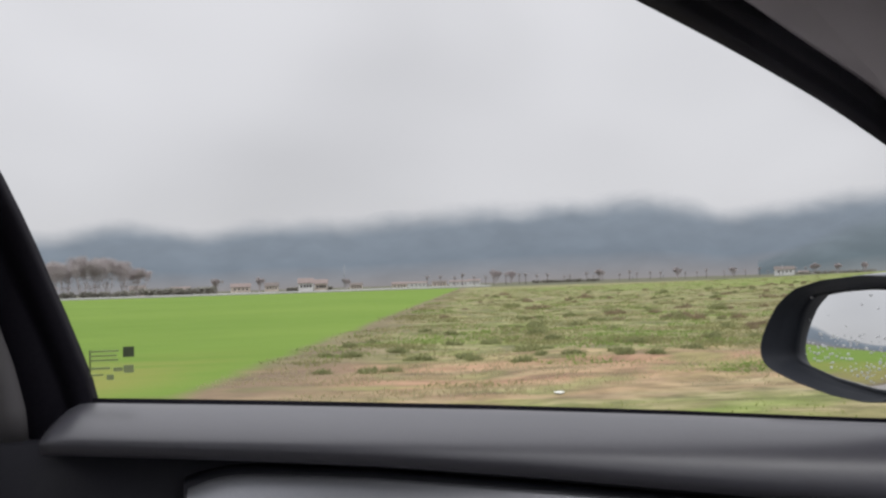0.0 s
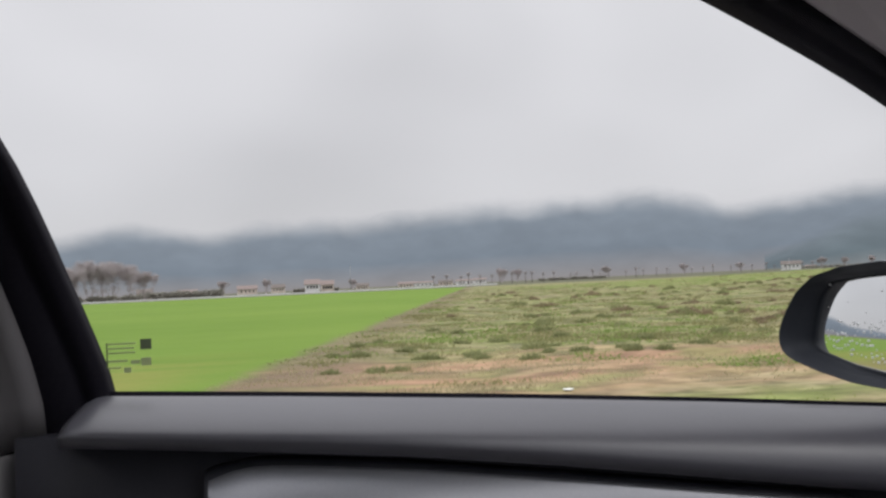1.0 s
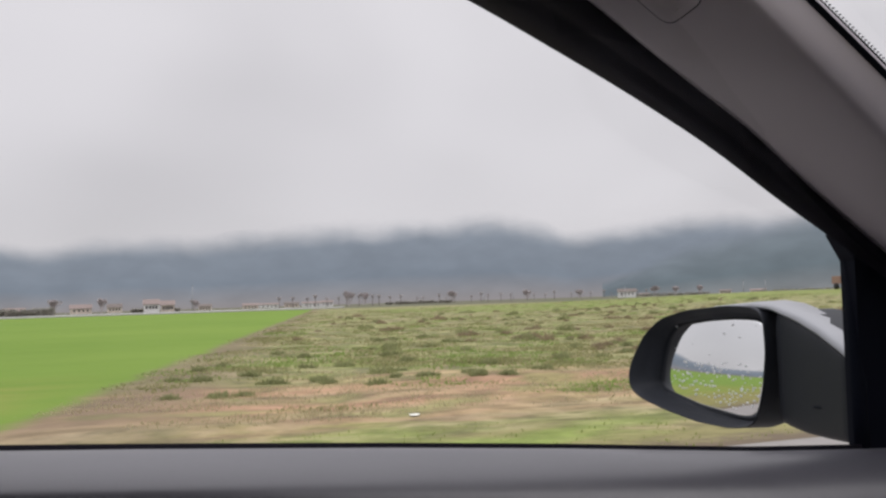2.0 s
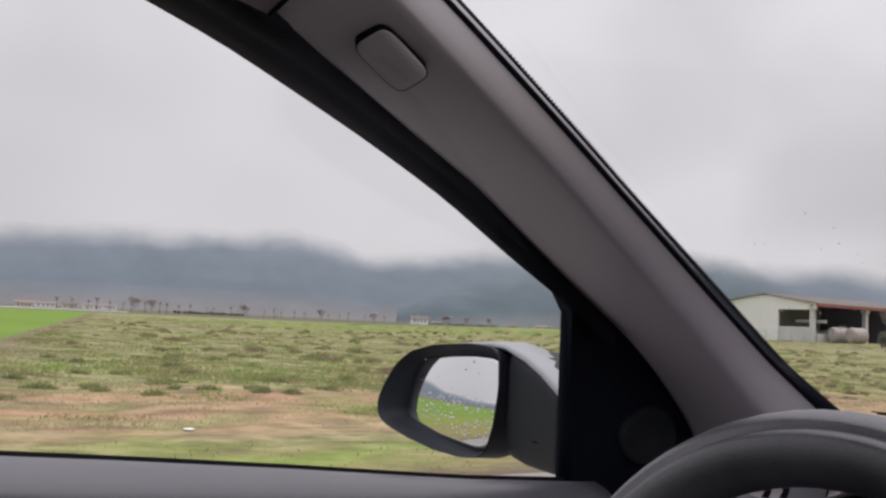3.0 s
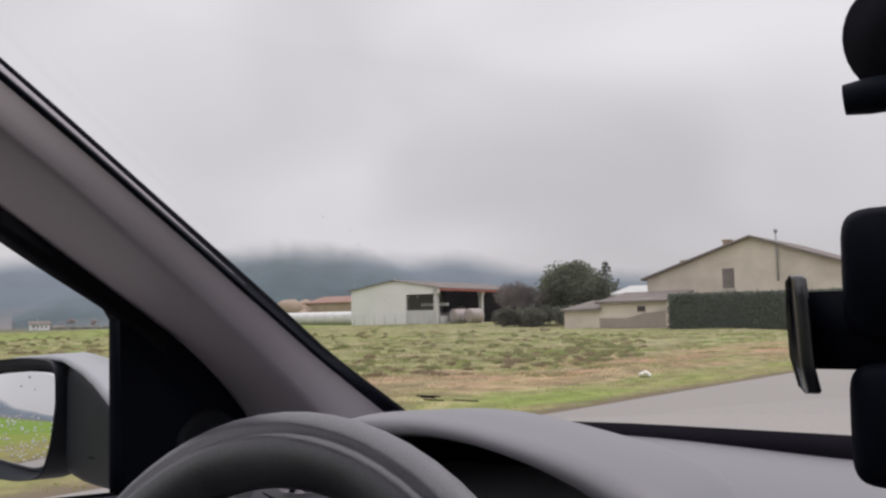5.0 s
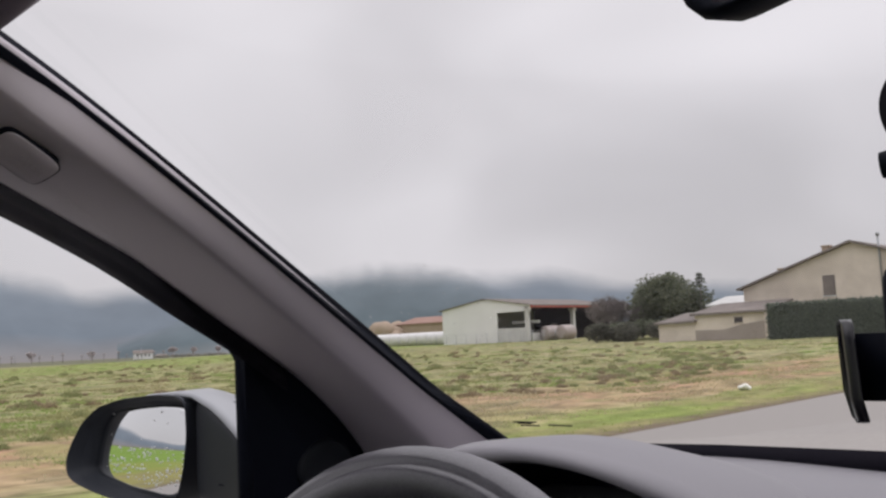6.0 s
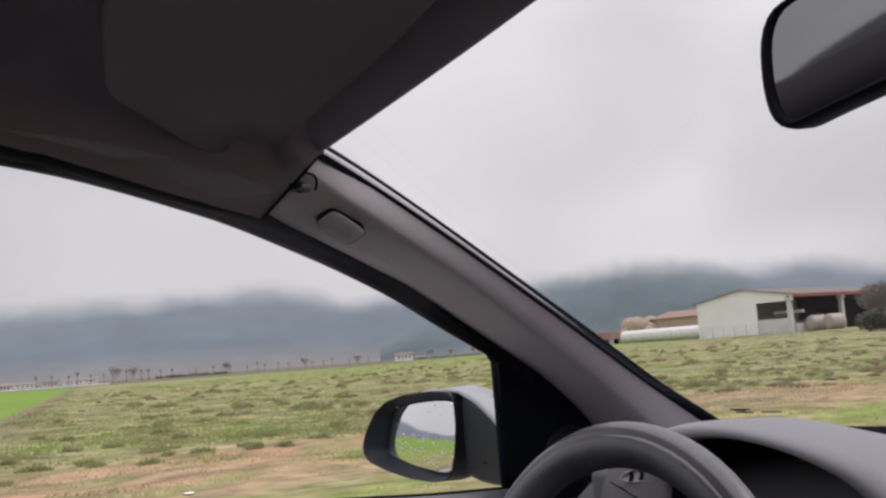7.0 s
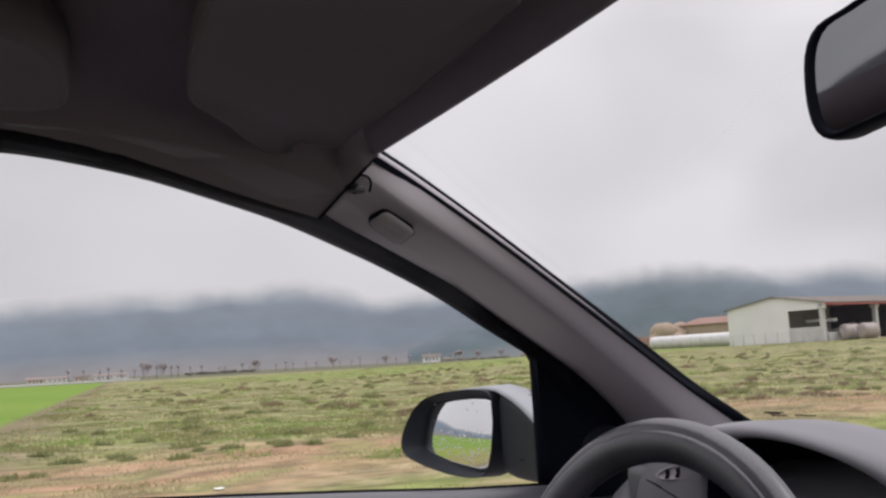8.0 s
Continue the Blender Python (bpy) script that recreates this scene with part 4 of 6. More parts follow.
def build_door_mirror():
    mir = new("door_mirror")
    mir.parent = car
    mir["label"] = "dark grey door mirror with a rain-spotted glass"
    n_ = Vector((0.3, -0.953, 0.045)).normalized()
    ux = Vector((-0.95385, -0.30027, 0.0))
    uz = Vector((-0.01351, 0.04292, 0.99899))
    g = Vector((-0.964, 0.584, 1.1165))
    glass = [(0.0623, 0.0306), (0.0506, 0.0436), (0.0098, 0.0495), (-0.0313, 0.0516), (-0.0708, 0.0495), (-0.0813, 0.0425), (-0.0854, 0.0245), (-0.0816, -0.0135), (-0.0715, -0.0586),
             (-0.0608, -0.0686), (-0.044, -0.0696), (0.0186, -0.0596), (0.074, -0.0415), (0.0822, -0.0325), (0.0778, -0.0095), (0.0699, 0.0185)]
    rim = [(0.1275, -0.0213), (0.1167, 0.0027), (0.0965, 0.0327), (0.0677, 0.0538), (0.0257, 0.0648), (-0.035, 0.0697), (-0.0830, 0.0668), (-0.0915, 0.0530), (-0.0945, 0.0107),
           (-0.0895, -0.0333), (-0.0795, -0.0710), (-0.0655, -0.0800), (-0.0361, -0.0834), (0.0101, -0.0794), (0.0642, -0.0674), (0.11, -0.0523), (0.1259, -0.0414)]

    def polar(outline, k=128):
        pts = np.array(outline + outline[:1])
        pts = np.concatenate([pts[i] + (pts[i + 1] - pts[i]) * np.linspace(0, 1, 16, endpoint=False)[:, None] for i in range(len(outline))] + [pts[-1:]])
        c_ = np.array((-0.005, -0.008))
        ang = np.unwrap(np.arctan2(pts[:, 1] - c_[1], pts[:, 0] - c_[0]))
        rad = np.hypot(pts[:, 0] - c_[0], pts[:, 1] - c_[1])
        if ang[-1] < ang[0]:
            ang, rad = ang[::-1], rad[::-1]
        t_ = np.linspace(0, 2 * math.pi, k, endpoint=False)
        r_ = np.interp((t_ - ang[0]) % (2 * math.pi) + ang[0], ang, rad)
        for _ in range(3):
            r_ = 0.25 * np.roll(r_, 1) + 0.5 * r_ + 0.25 * np.roll(r_, -1)
        return [(c_[0] + r * math.cos(a), c_[1] + r * math.sin(a)) for a, r in zip(t_, r_)]

    glass = [(a + 0.28 * max(0.0, a) - 0.004 * (a < 0), b - 0.004 * (b < 0) + 0.003 * (b > 0)) for a, b in glass]
    rim = [(a + 0.02 * max(0.0, a), b - 0.0035 * (b < -0.03)) for a, b in rim]
    go, ro = polar(glass), polar(rim)
    def at(p, h):
        return g + ux * p[0] + uz * p[1] + n_ * h
    def mixp(t_):
        return [(a[0] + (b[0] - a[0]) * t_, a[1] + (b[1] - a[1]) * t_) for a, b in zip(go, ro)]
    def scaled(pts, s, dx=0.0, dz=0.0):
        return [(-0.005 + (a + 0.005) * s + dx, -0.008 + (b + 0.008) * s + dz) for a, b in pts]
    bm = bmesh.new()
    loops = [[at(p, -0.032) for p in mixp(-0.02)], [at(p, -0.002) for p in mixp(0.03)], [at(p, 0.0045) for p in mixp(0.40)], [at(p, 0.0065) for p in mixp(0.45)], [at(p, 0.0215) for p in mixp(0.90)], [at(p, 0.0225) for p in mixp(0.95)], [at(p, 0.018) for p in mixp(1.0)],
             [at(p, 0.010) for p in mixp(1.03)], [at(p, -0.030) for p in scaled(ro, 1.02, -0.004)], [at(p, -0.070) for p in scaled(ro, 0.93, -0.014)], [at(p, -0.100) for p in scaled(ro, 0.74, -0.024)],
             [at(p, -0.115) for p in scaled(ro, 0.40, -0.03)]]
    loft(bm, loops, True, False)
    bm.faces.new([bm.verts[i] for i in range(len(bm.verts) - 128, len(bm.verts))]) if bm.verts.ensure_lookup_table() is None else None
    part("housing", bm, HOUSING, mir, "dark grey plastic mirror housing")
    def glass_h(a, b):
        # convex glass, turned a little outwards in its frame
        return 0.006 - ((a + 0.055) ** 2 + (b + 0.030) ** 2) / 2.4 - 0.045 * (a + 0.08)
    bm = bmesh.new()
    rings = [[at(p, glass_h(*p)) for p in scaled(go, k_ / 14)] for k_ in range(1, 15)]
    loft(bm, rings + [[at(p, -0.034) for p in go]])
    pane = part("mirror_glass", bm, SILVER, mir, "rain-spotted mirror glass")
    # raindrops, thicker on the lower half
    rng = random.Random(11)
    bm = bmesh.new()
    for _ in range(300):
        a, b = rng.uniform(-0.078, 0.084), rng.uniform(-0.064, 0.045)
        if b > -0.005 and rng.random() < 0.93:
            continue
        if b < -0.066 + (a + 0.05) * 0.22 or a > 0.076 + 0.10 * abs(b):
            continue
        r = rng.uniform(0.0006, 0.0017)
        m = Matrix.Translation(at((a, b), glass_h(a, b) + 0.0002)) @ Matrix((ux, uz, n_)).transposed().to_4x4() @ Matrix.Diagonal((r * rng.uniform(1, 1.6), r, r * 0.6, 1))
        bmesh.ops.create_icosphere(bm, subdivisions=2, radius=1, matrix=m)
    tagged(part("mirror_drops", bm, DROP, pane), "raindrops on the mirror glass", kind="stuff")
    # foot that joins the housing to the door
    loops = []
    for x, yr, yf, zt, zb in ((-0.874, 0.622, 0.69, 1.172, 1.048), (-0.868, 0.610, 0.70, 1.178, 1.042), (-0.858, 0.602, 0.705, 1.180, 1.040), (-0.84, 0.596, 0.705, 1.178, 1.038), (-0.80, 0.584, 0.705, 1.170, 1.036), (-0.75, 0.570, 0.70, 1.158, 1.037), (-0.70, 0.554, 0.69, 1.142, 1.040), (-0.672, 0.546, 0.69, 1.130, 1.042)):
        sec = []
        for t_ in np.linspace(0, 2 * math.pi, 64, endpoint=False):
            ct, st = math.cos(t_), math.sin(t_)
            sec.append((x, (yr + yf) / 2 + (yf - yr) / 2 * math.copysign(abs(ct) ** 0.22, ct), (zt + zb) / 2 + (zt - zb) / 2 * math.copysign(abs(st) ** 0.22, st)))
        loops.append(sec)
    bm = bmesh.new()
    loft(bm, loops)
    part("mirror_foot", bm, FOOT, mir, "black mirror foot with a seam")
    # lighter painted cap over the top of housing and foot
    loops = []
    for x, yr, yf, zt, k_ in ((-1.06, 0.585, 0.66, 1.159, 0.0), (-1.03, 0.585, 0.68, 1.171, 0.0), (-0.98, 0.590, 0.70, 1.184, 0.0), (-0.90, 0.596, 0.71, 1.189, 0.0), (-0.868, 0.600, 0.71, 1.186, 0.0), (-0.80, 0.583, 0.71, 1.174, 0.002), (-0.75, 0.568, 0.705, 1.162, 0.003), (-0.70, 0.552, 0.70, 1.146, 0.003), (-0.672, 0.544, 0.70, 1.134, 0.003)):
        w_ = min(max((x + 0.88) / 0.18, 0.0), 1.0)
        loops.append([(x, yr + 0.004, zt - 0.006 - k_), (x, yr, zt - 0.003 - 0.8 * k_), (x, yr + 0.012, zt + 0.002), (x, (yr + yf) / 2, zt + 0.003 - 0.020 * w_), (x, yf, zt - 0.015 - 0.035 * w_), (x, yf - 0.01, zt - 0.03 - 0.035 * w_)])
    bm = bmesh.new()
    loft(bm, loops)
    part("mirror_cap", bm, PAINT, mir, "silver grey painted mirror cap")
    bm = bmesh.new()
    box(bm, (-0.76, 0.5690, 1.0725), (-0.70, 0.5750, 1.0738))
    part("seam", bm, DARK, mir, "", False)


build_door_mirror()


def build_dashboard():
    dash = new("dashboard")
    dash.parent = car
    dash.location = (0.008, 0.020, -0.006)
    dash["label"] = "grey textured dashboard with a hooded instrument pod"
    # top, from door to door, falling towards the screen
    loops = []
    for x in np.linspace(-0.615, 2 * CX + 0.615, 48):
        e = min(1.0, (x + 0.615) / 0.13, (2 * CX + 0.615 - x) / 0.13)
        sag = -0.13 * (1 - e) ** 2
        hump = 0.012 * math.exp(-((x + 0.22) / 0.2) ** 2)
        top = 1.096 + sag + hump
        loops.append([(x, 0.90, 1.02), (x, 0.885, 1.078 + sag), (x, 0.84, top), (x, 0.76, top + 0.004), (x, 0.68, top + 0.006), (x, 0.60, top - 0.002), (x, 0.555, top - 0.022), (x, 0.535, top - 0.06), (x, 0.53, 0.94), (x, 0.56, 0.72), (x, 0.90, 0.70)])
    bm = bmesh.new()
    loft(bm, loops)
    part("dash_top", bm, DASH, dash)
    # black vent strip at the foot of the screen
    bm = bmesh.new()
    loft(bm, [[(x, 0.796 + 0.030 * b, 1.100), (x, 0.801 + 0.030 * b, 1.1185 + 0.003 * b), (x, 0.860 + 0.02 * b, 1.114), (x, 0.90, 1.06)] for x, b in ((x, min(1.0, (x + 0.5) / 0.3, (2 * CX + 0.5 - x) / 0.3)) for x in np.linspace(-0.5, 2 * CX + 0.5, 24))])
    part("defroster_strip", bm, RUBBER, dash, "black strip at the foot of the windscreen")
    # instrument hood: an arched lip in front of a dark pod
    lip = [(-0.296, 1.030), (-0.299, 1.075), (-0.297, 1.105), (-0.290, 1.124), (-0.275, 1.137), (-0.240, 1.1455), (-0.205, 1.1465), (-0.160, 1.1415), (-0.120, 1.132), (-0.090, 1.122), (-0.066, 1.112), (-0.040, 1.094), (-0.02, 1.065)]
    crown = [(-0.450, 1.030), (-0.432, 1.085), (-0.390, 1.126), (-0.350, 1.143), (-0.320, 1.1515), (-0.285, 1.1555), (-0.248, 1.1585), (-0.210, 1.158), (-0.172, 1.154), (-0.131, 1.147), (-0.091, 1.138), (-0.060, 1.128), (-0.028, 1.112), (0.01, 1.075)]
    lp, cr = resample(lip, 40), resample(crown, 40)
    loops = []
    for a, b in zip(lp, cr):
        m_ = (a + b) / 2
        loops.append([(a[0], 0.54, a[1] - 0.002), (a[0], 0.478, a[1] - 0.003), (a[0], 0.470, a[1]), (m_[0], 0.476, m_[1] + 0.003), (b[0], 0.500, b[1] - 0.0025), (b[0], 0.530, b[1]), (b[0], 0.600, b[1] - 0.004), (b[0], 0.680, min(b[1] - 0.022, 1.128)), (b[0], 0.74, 1.085), (a[0], 0.585, a[1] - 0.004)])
    bm = bmesh.new()
    loft(bm, loops)
    part("instrument_hood", bm, DASH, dash, "arched grey instrument hood")
    bm = bmesh.new()
    loops = []
    for y, s in ((0.482, 1.0), (0.56, 0.97), (0.60, 0.9)):
        loops.append([(-0.21 + (a[0] + 0.21) * s, y, 0.96 + (a[1] - 0.96) * s - 0.002) for a in lp] + [(-0.05, y, 0.95), (-0.38, y, 0.95)])
    loft(bm, loops, True, False)
    bm.verts.ensure_lookup_table()
    bm.faces.new([bm.verts[i] for i in range(2 * 42, 3 * 42)])
    part("instrument_pod", bm, DARK, dash, "dark hollow instrument pod")
    # left side panel with an air vent and its fins
    bm = bmesh.new()
    box(bm, (-0.470, 0.505, 0.80), (-0.335, 0.56, 1.100), 0.018, 3)
    part("side_panel", bm, SOFT, dash, "grey dashboard end panel")
    vent = new("air_vent")
    vent.parent = dash
    vent["label"] = "oval air vent with dark slots"
    bm = bmesh.new()
    ov = [(math.cos(t_), math.sin(t_)) for t_ in np.linspace(0, 2 * math.pi, 32, endpoint=False)]
    def vp(a, b, h):
        return (-0.326 + a, 0.4755 - h, 1.0990 + b + 0.18 * a)
    loft(bm, [[vp(0.046 * s * a, (0.0092 if b > 0 else 0.0078) * s * b, h) for a, b in ov] for s, h in ((1.0, -0.02), (1.0, 0.003), (0.92, 0.0035), (0.89, 0.0015), (0.4, 0.0015))])
    part("vent_bowl", bm, TRIM, vent)
    for k_ in range(4):
        bm = bmesh.new()
        x0 = -0.0270 + 0.0180 * k_
        loft(bm, [[vp(x0 + 0.002 + q, -0.0055, h), vp(x0 + 0.0045 + q, 0.0, h), vp(x0 + 0.004 + q, 0.0060, h), vp(x0 - 0.0025 + q, 0.0060, h), vp(x0 - 0.001 + q, 0, h), vp(x0 - 0.005 + q, -0.0055, h)] for q, h in ((0, 0.0010), (0, 0.0030))])
        part("vent_slot", bm, DARK, vent, "", False)
    # panel joint below the vent
    bm = bmesh.new()
    tube(bm, [(-0.400, 0.483, 1.083), (-0.375, 0.478, 1.078), (-0.345, 0.4745, 1.069), (-0.315, 0.472, 1.058)], [0.0008, 0.0012, 0.0013, 0.0013], 8)
    part("panel_joint", bm, DARK, dash)


build_dashboard()


def build_wheel():
    wheel = new("steering_wheel")
    wheel.parent = car
    wheel["label"] = "worn dark leather steering wheel"
    c = Vector((-0.1224, 0.2373, 0.9782))
    tilt = 0.255
    u, w_ = Vector((1, 0, 0)), Vector((0, math.sin(tilt), math.cos(tilt)))
    n_ = u.cross(w_)
    loops = []
    for a in np.linspace(0, 2 * math.pi, 72, endpoint=False):
        rad = math.cos(a) * u + math.sin(a) * w_
        sec = []
        for t_ in np.linspace(0, 2 * math.pi, 56, endpoint=False):
            r1, r2 = 0.0205, 0.0162
            nick = 1 - 0.14 * math.exp(-((t_ - 1.15) / 0.10) ** 2)
            sec.append(c + rad * (0.1849 + r1 * nick * math.cos(t_)) - n_ * (r2 * nick * math.sin(t_)) * -1)
        loops.append(sec)
    loops.append(loops[0])
    bm = bmesh.new()
    loft(bm, loops, True, False)
    bmesh.ops.remove_doubles(bm, verts=bm.verts, dist=1e-5)
    part("rim", bm, LEATHER, wheel, "worn leather rim with a stitched seam")
    bm = bmesh.new()
    loft(bm, [[c + u * (0.075 * s * math.copysign(abs(math.cos(t_)) ** 0.6, math.cos(t_))) + w_ * (-0.01 + 0.062 * s * math.copysign(abs(math.sin(t_)) ** 0.6, math.sin(t_))) + n_ * h
               for t_ in np.linspace(0, 2 * math.pi, 32, endpoint=False)] for s, h in ((0.8, 0.05), (1.0, 0.04), (1.0, 0.0), (0.92, -0.012), (0.5, -0.018))])
    part("hub", bm, DARK, wheel, "dark centre pad")
    for a in (0.0, math.pi, -1.9, -1.24):
        rad = math.cos(a) * u + math.sin(a) * w_
        tan = -math.sin(a) * u + math.cos(a) * w_
        bm = bmesh.new()
        loft(bm, [[c + rad * r + tan * (wd * q) + n_ * h for q, h in ((-1, 0.012), (-1, 0.0), (-0.7, -0.006), (0.7, -0.006), (1, 0.0), (1, 0.012))] for r, wd in ((0.06, 0.03), (0.12, 0.019), (0.172, 0.017))])
        part("spoke", bm, DARK, wheel)
    bm = bmesh.new()
    tube(bm, [c - n_ * -0.03, c + Vector((0, 0.22, -0.07))], [0.045, 0.05], 16)
    part("column", bm, DARK, wheel, "dark steering column shroud")


build_wheel()


def build_rear_mirror():
    rv = new("rear_view_mirror")
    rv.parent = car
    rv["label"] = "black framed rear view mirror on the windscreen"
    out = [(0.083, 1.4905), (0.052, 1.4885), (0.040, 1.479), (0.0335, 1.462), (0.032, 1.430), (0.0365, 1.405), (0.045, 1.393), (0.057, 1.389), (0.092, 1.3925), (0.17, 1.398), (0.245, 1.393), (0.268, 1.402), (0.276, 1.43), (0.276, 1.465), (0.268, 1.485), (0.235, 1.496), (0.15, 1.499)]
    pts = resample(out + out[:1], 65, 1)[:-1] + np.array([-0.005, 0.002])
    c = pts.mean(axis=0)
    n_ = Vector((-0.22, -0.97, 0.06)).normalized()
    def at(p, s, h):
        a, b = c + (p - c) * s
        y = 0.30 - (a - 0.04) * 0.22
        return Vector((a, y, b)) + n_ * h
    bm = bmesh.new()
    loft(bm, [[at(p, s, h) for p in pts] for s, h in ((0.90, 0.001), (0.915, 0.0045), (0.95, 0.006), (0.985, 0.004), (1.0, -0.004), (0.97, -0.018), (0.80, -0.032), (0.4, -0.036))], True, False)
    part("mirror_shell", bm, DARK, rv, "black plastic mirror shell")
    bm = bmesh.new()
    loft(bm, [[at(p, 0.915, h) for p in pts] for h in (0.0, 0.002)])
    part("mirror_pane", bm, TINT, rv, "dim mirror pane", False)
    bm = bmesh.new()
    tube(bm, [at(c, 1, -0.03), Vector((0.146, 0.332, 1.480)), Vector((0.1375, 0.344, 1.508))], [0.012, 0.010, 0.018], 12)
    part("mirror_stem", bm, DARK, rv)
    rv.scale = (0.87, 0.87, 0.87)
    rv.location = (0.0715, -0.0235, 0.1695)


TINT = material("dimmed_mirror")[0]
TINT.node_tree.nodes["Principled BSDF"].inputs["Base Color"].default_value = (0.25, 0.257, 0.262, 1)
TINT.node_tree.nodes["Principled BSDF"].inputs["Metallic"].default_value = 1
TINT.node_tree.nodes["Principled BSDF"].inputs["Roughness"].default_value = 0.06
build_rear_mirror()


def build_body():
    """Outer shell: nose, flanks, tail and wheels."""
    loops = []
    for y, zt, half, zb in ((-2.45, 0.80, 0.70, 0.45), (-2.40, 1.02, 0.80, 0.32), (-2.0, 1.06, 0.85, 0.25), (-1.0, 1.05, 0.865, 0.22), (-0.45, 1.04, 0.865, 0.22)):
        loops.append([(CX - half, y, zb), (CX - half - 0.01, y, 0.6), (CX - half + 0.01, y, zt - 0.05), (CX - half + 0.05, y, zt), (CX - half + 0.06, y, zt - 0.03), (CX - half + 0.06, y, zb + 0.02)])
    for left in (True, False):
        bm = bmesh.new()
        loft(bm, [[p if left else mirrored(p) for p in lp] for lp in loops])
        part("rear_flank", bm, PAINT, car, "grey painted rear side panel")
        bm = bmesh.new()
        lo2 = [[(CX - 0.865, y, 0.22), (CX - 0.875, y, 0.6), (CX - 0.855, y, 0.98), (CX - 0.830, y, sill_z(y) - 0.025), (CX - 0.822, y, sill_z(y) - 0.03), (CX - 0.822, y, 0.24)] for y in (-0.45, -0.2, 0.1, 0.4, 0.62)]
        loft(bm, [[p if left else mirrored(p) for p in lp] for lp in lo2])
        part("door_skin", bm, PAINT, car, "grey painted door skin")
        bm = bmesh.new()
        lo3 = [[(CX - h_, y, 0.24), (CX - h_ - 0.01, y, 0.6), (CX - h_ + 0.03, y, zt - 0.06), (CX - h_ + 0.12, y, zt), (CX - h_ + 0.12, y, zt - 0.03), (CX - h_ + 0.05, y, 0.25)] for y, h_, zt in ((0.62, 0.865, 1.02), (0.95, 0.865, 0.99), (1.3, 0.85, 0.93), (1.6, 0.80, 0.86), (1.75, 0.70, 0.78))]
        loft(bm, [[p if left else mirrored(p) for p in lp] for lp in lo3])
        part("front_wing", bm, PAINT, car, "grey painted front wing")
        bm = bmesh.new()
        a = [(-0.24, -0.62, 1.44), (-0.28, -1.3, 1.44), (-0.30, -1.9, 1.40), (-0.45, -2.30, 1.10)]
        tube(bm, [p if left else mirrored(p) for p in a], [0.05, 0.05, 0.055, 0.06], 10)
        part("rear_rail", bm, LINER, car, "dark rear roof rail")
        bm = bmesh.new()
        tube(bm, [p if left else mirrored(p) for p in ((-0.28, -1.35, 1.43), (-0.55, -1.40, 1.20), (-0.64, -1.42, 1.02))], [0.05, 0.055, 0.06], 10)
        part("rear_post", bm, LINER, car, "dark rear post")
    bm = bmesh.new()
    loft(bm, [[(CX + s * h_, y, z - 0.03 * abs(s) ** 3) for s in np.linspace(-1, 1, 13)] for y, h_, z in ((0.92, 0.75, 0.99), (1.2, 0.74, 0.95), (1.5, 0.70, 0.89), (1.72, 0.62, 0.81), (1.80, 0.60, 0.60), (1.78, 0.6, 0.30))], closed=False)
    part("bonnet", bm, PAINT, car, "grey painted bonnet")
    bm = bmesh.new()
    loft(bm, [[(CX + s * h_, y, z) for s in np.linspace(-1, 1, 7)] for y, h_, z in ((-2.30, 0.62, 1.10), (-2.42, 0.70, 1.02), (-2.47, 0.74, 0.7), (-2.44, 0.72, 0.35))], closed=False)
    part("tailgate", bm, PAINT, car, "grey painted tailgate")
    bm = bmesh.new()
    box(bm, (CX - 0.80, -2.40, 0.22), (CX + 0.80, 0.95, 0.30), 0.02)
    part("cabin_floor", bm, FLOORING, car, "grey carpet floor")
    for wy in (1.12, -1.55):
        for sx in (-1, 1):
            wheel = new("road_wheel")
            wheel.parent = car
            cxw = CX + sx * 0.76
            ring = np.linspace(0, 2 * math.pi, 40, endpoint=False)
            bm = bmesh.new()
            loft(bm, [[(cxw + h, wy + r * math.cos(t_), 0.335 + r * math.sin(t_)) for t_ in ring] for r, h in ((0.20, -0.09), (0.29, -0.10), (0.305, -0.08), (0.305, 0.08), (0.29, 0.10), (0.20, 0.09))], True, False)
            part("tyre", bm, TYRE, wheel, "black tyre")
            bm = bmesh.new()
            loft(bm, [[(cxw + sx * h, wy + r * math.cos(t_), 0.335 + r * math.sin(t_)) for t_ in ring] for r, h in ((0.205, -0.08), (0.205, 0.085), (0.19, 0.08), (0.08, 0.05), (0.03, 0.06))])
            part("rim_disc", bm, STEEL, wheel, "silver wheel rim")


build_body()


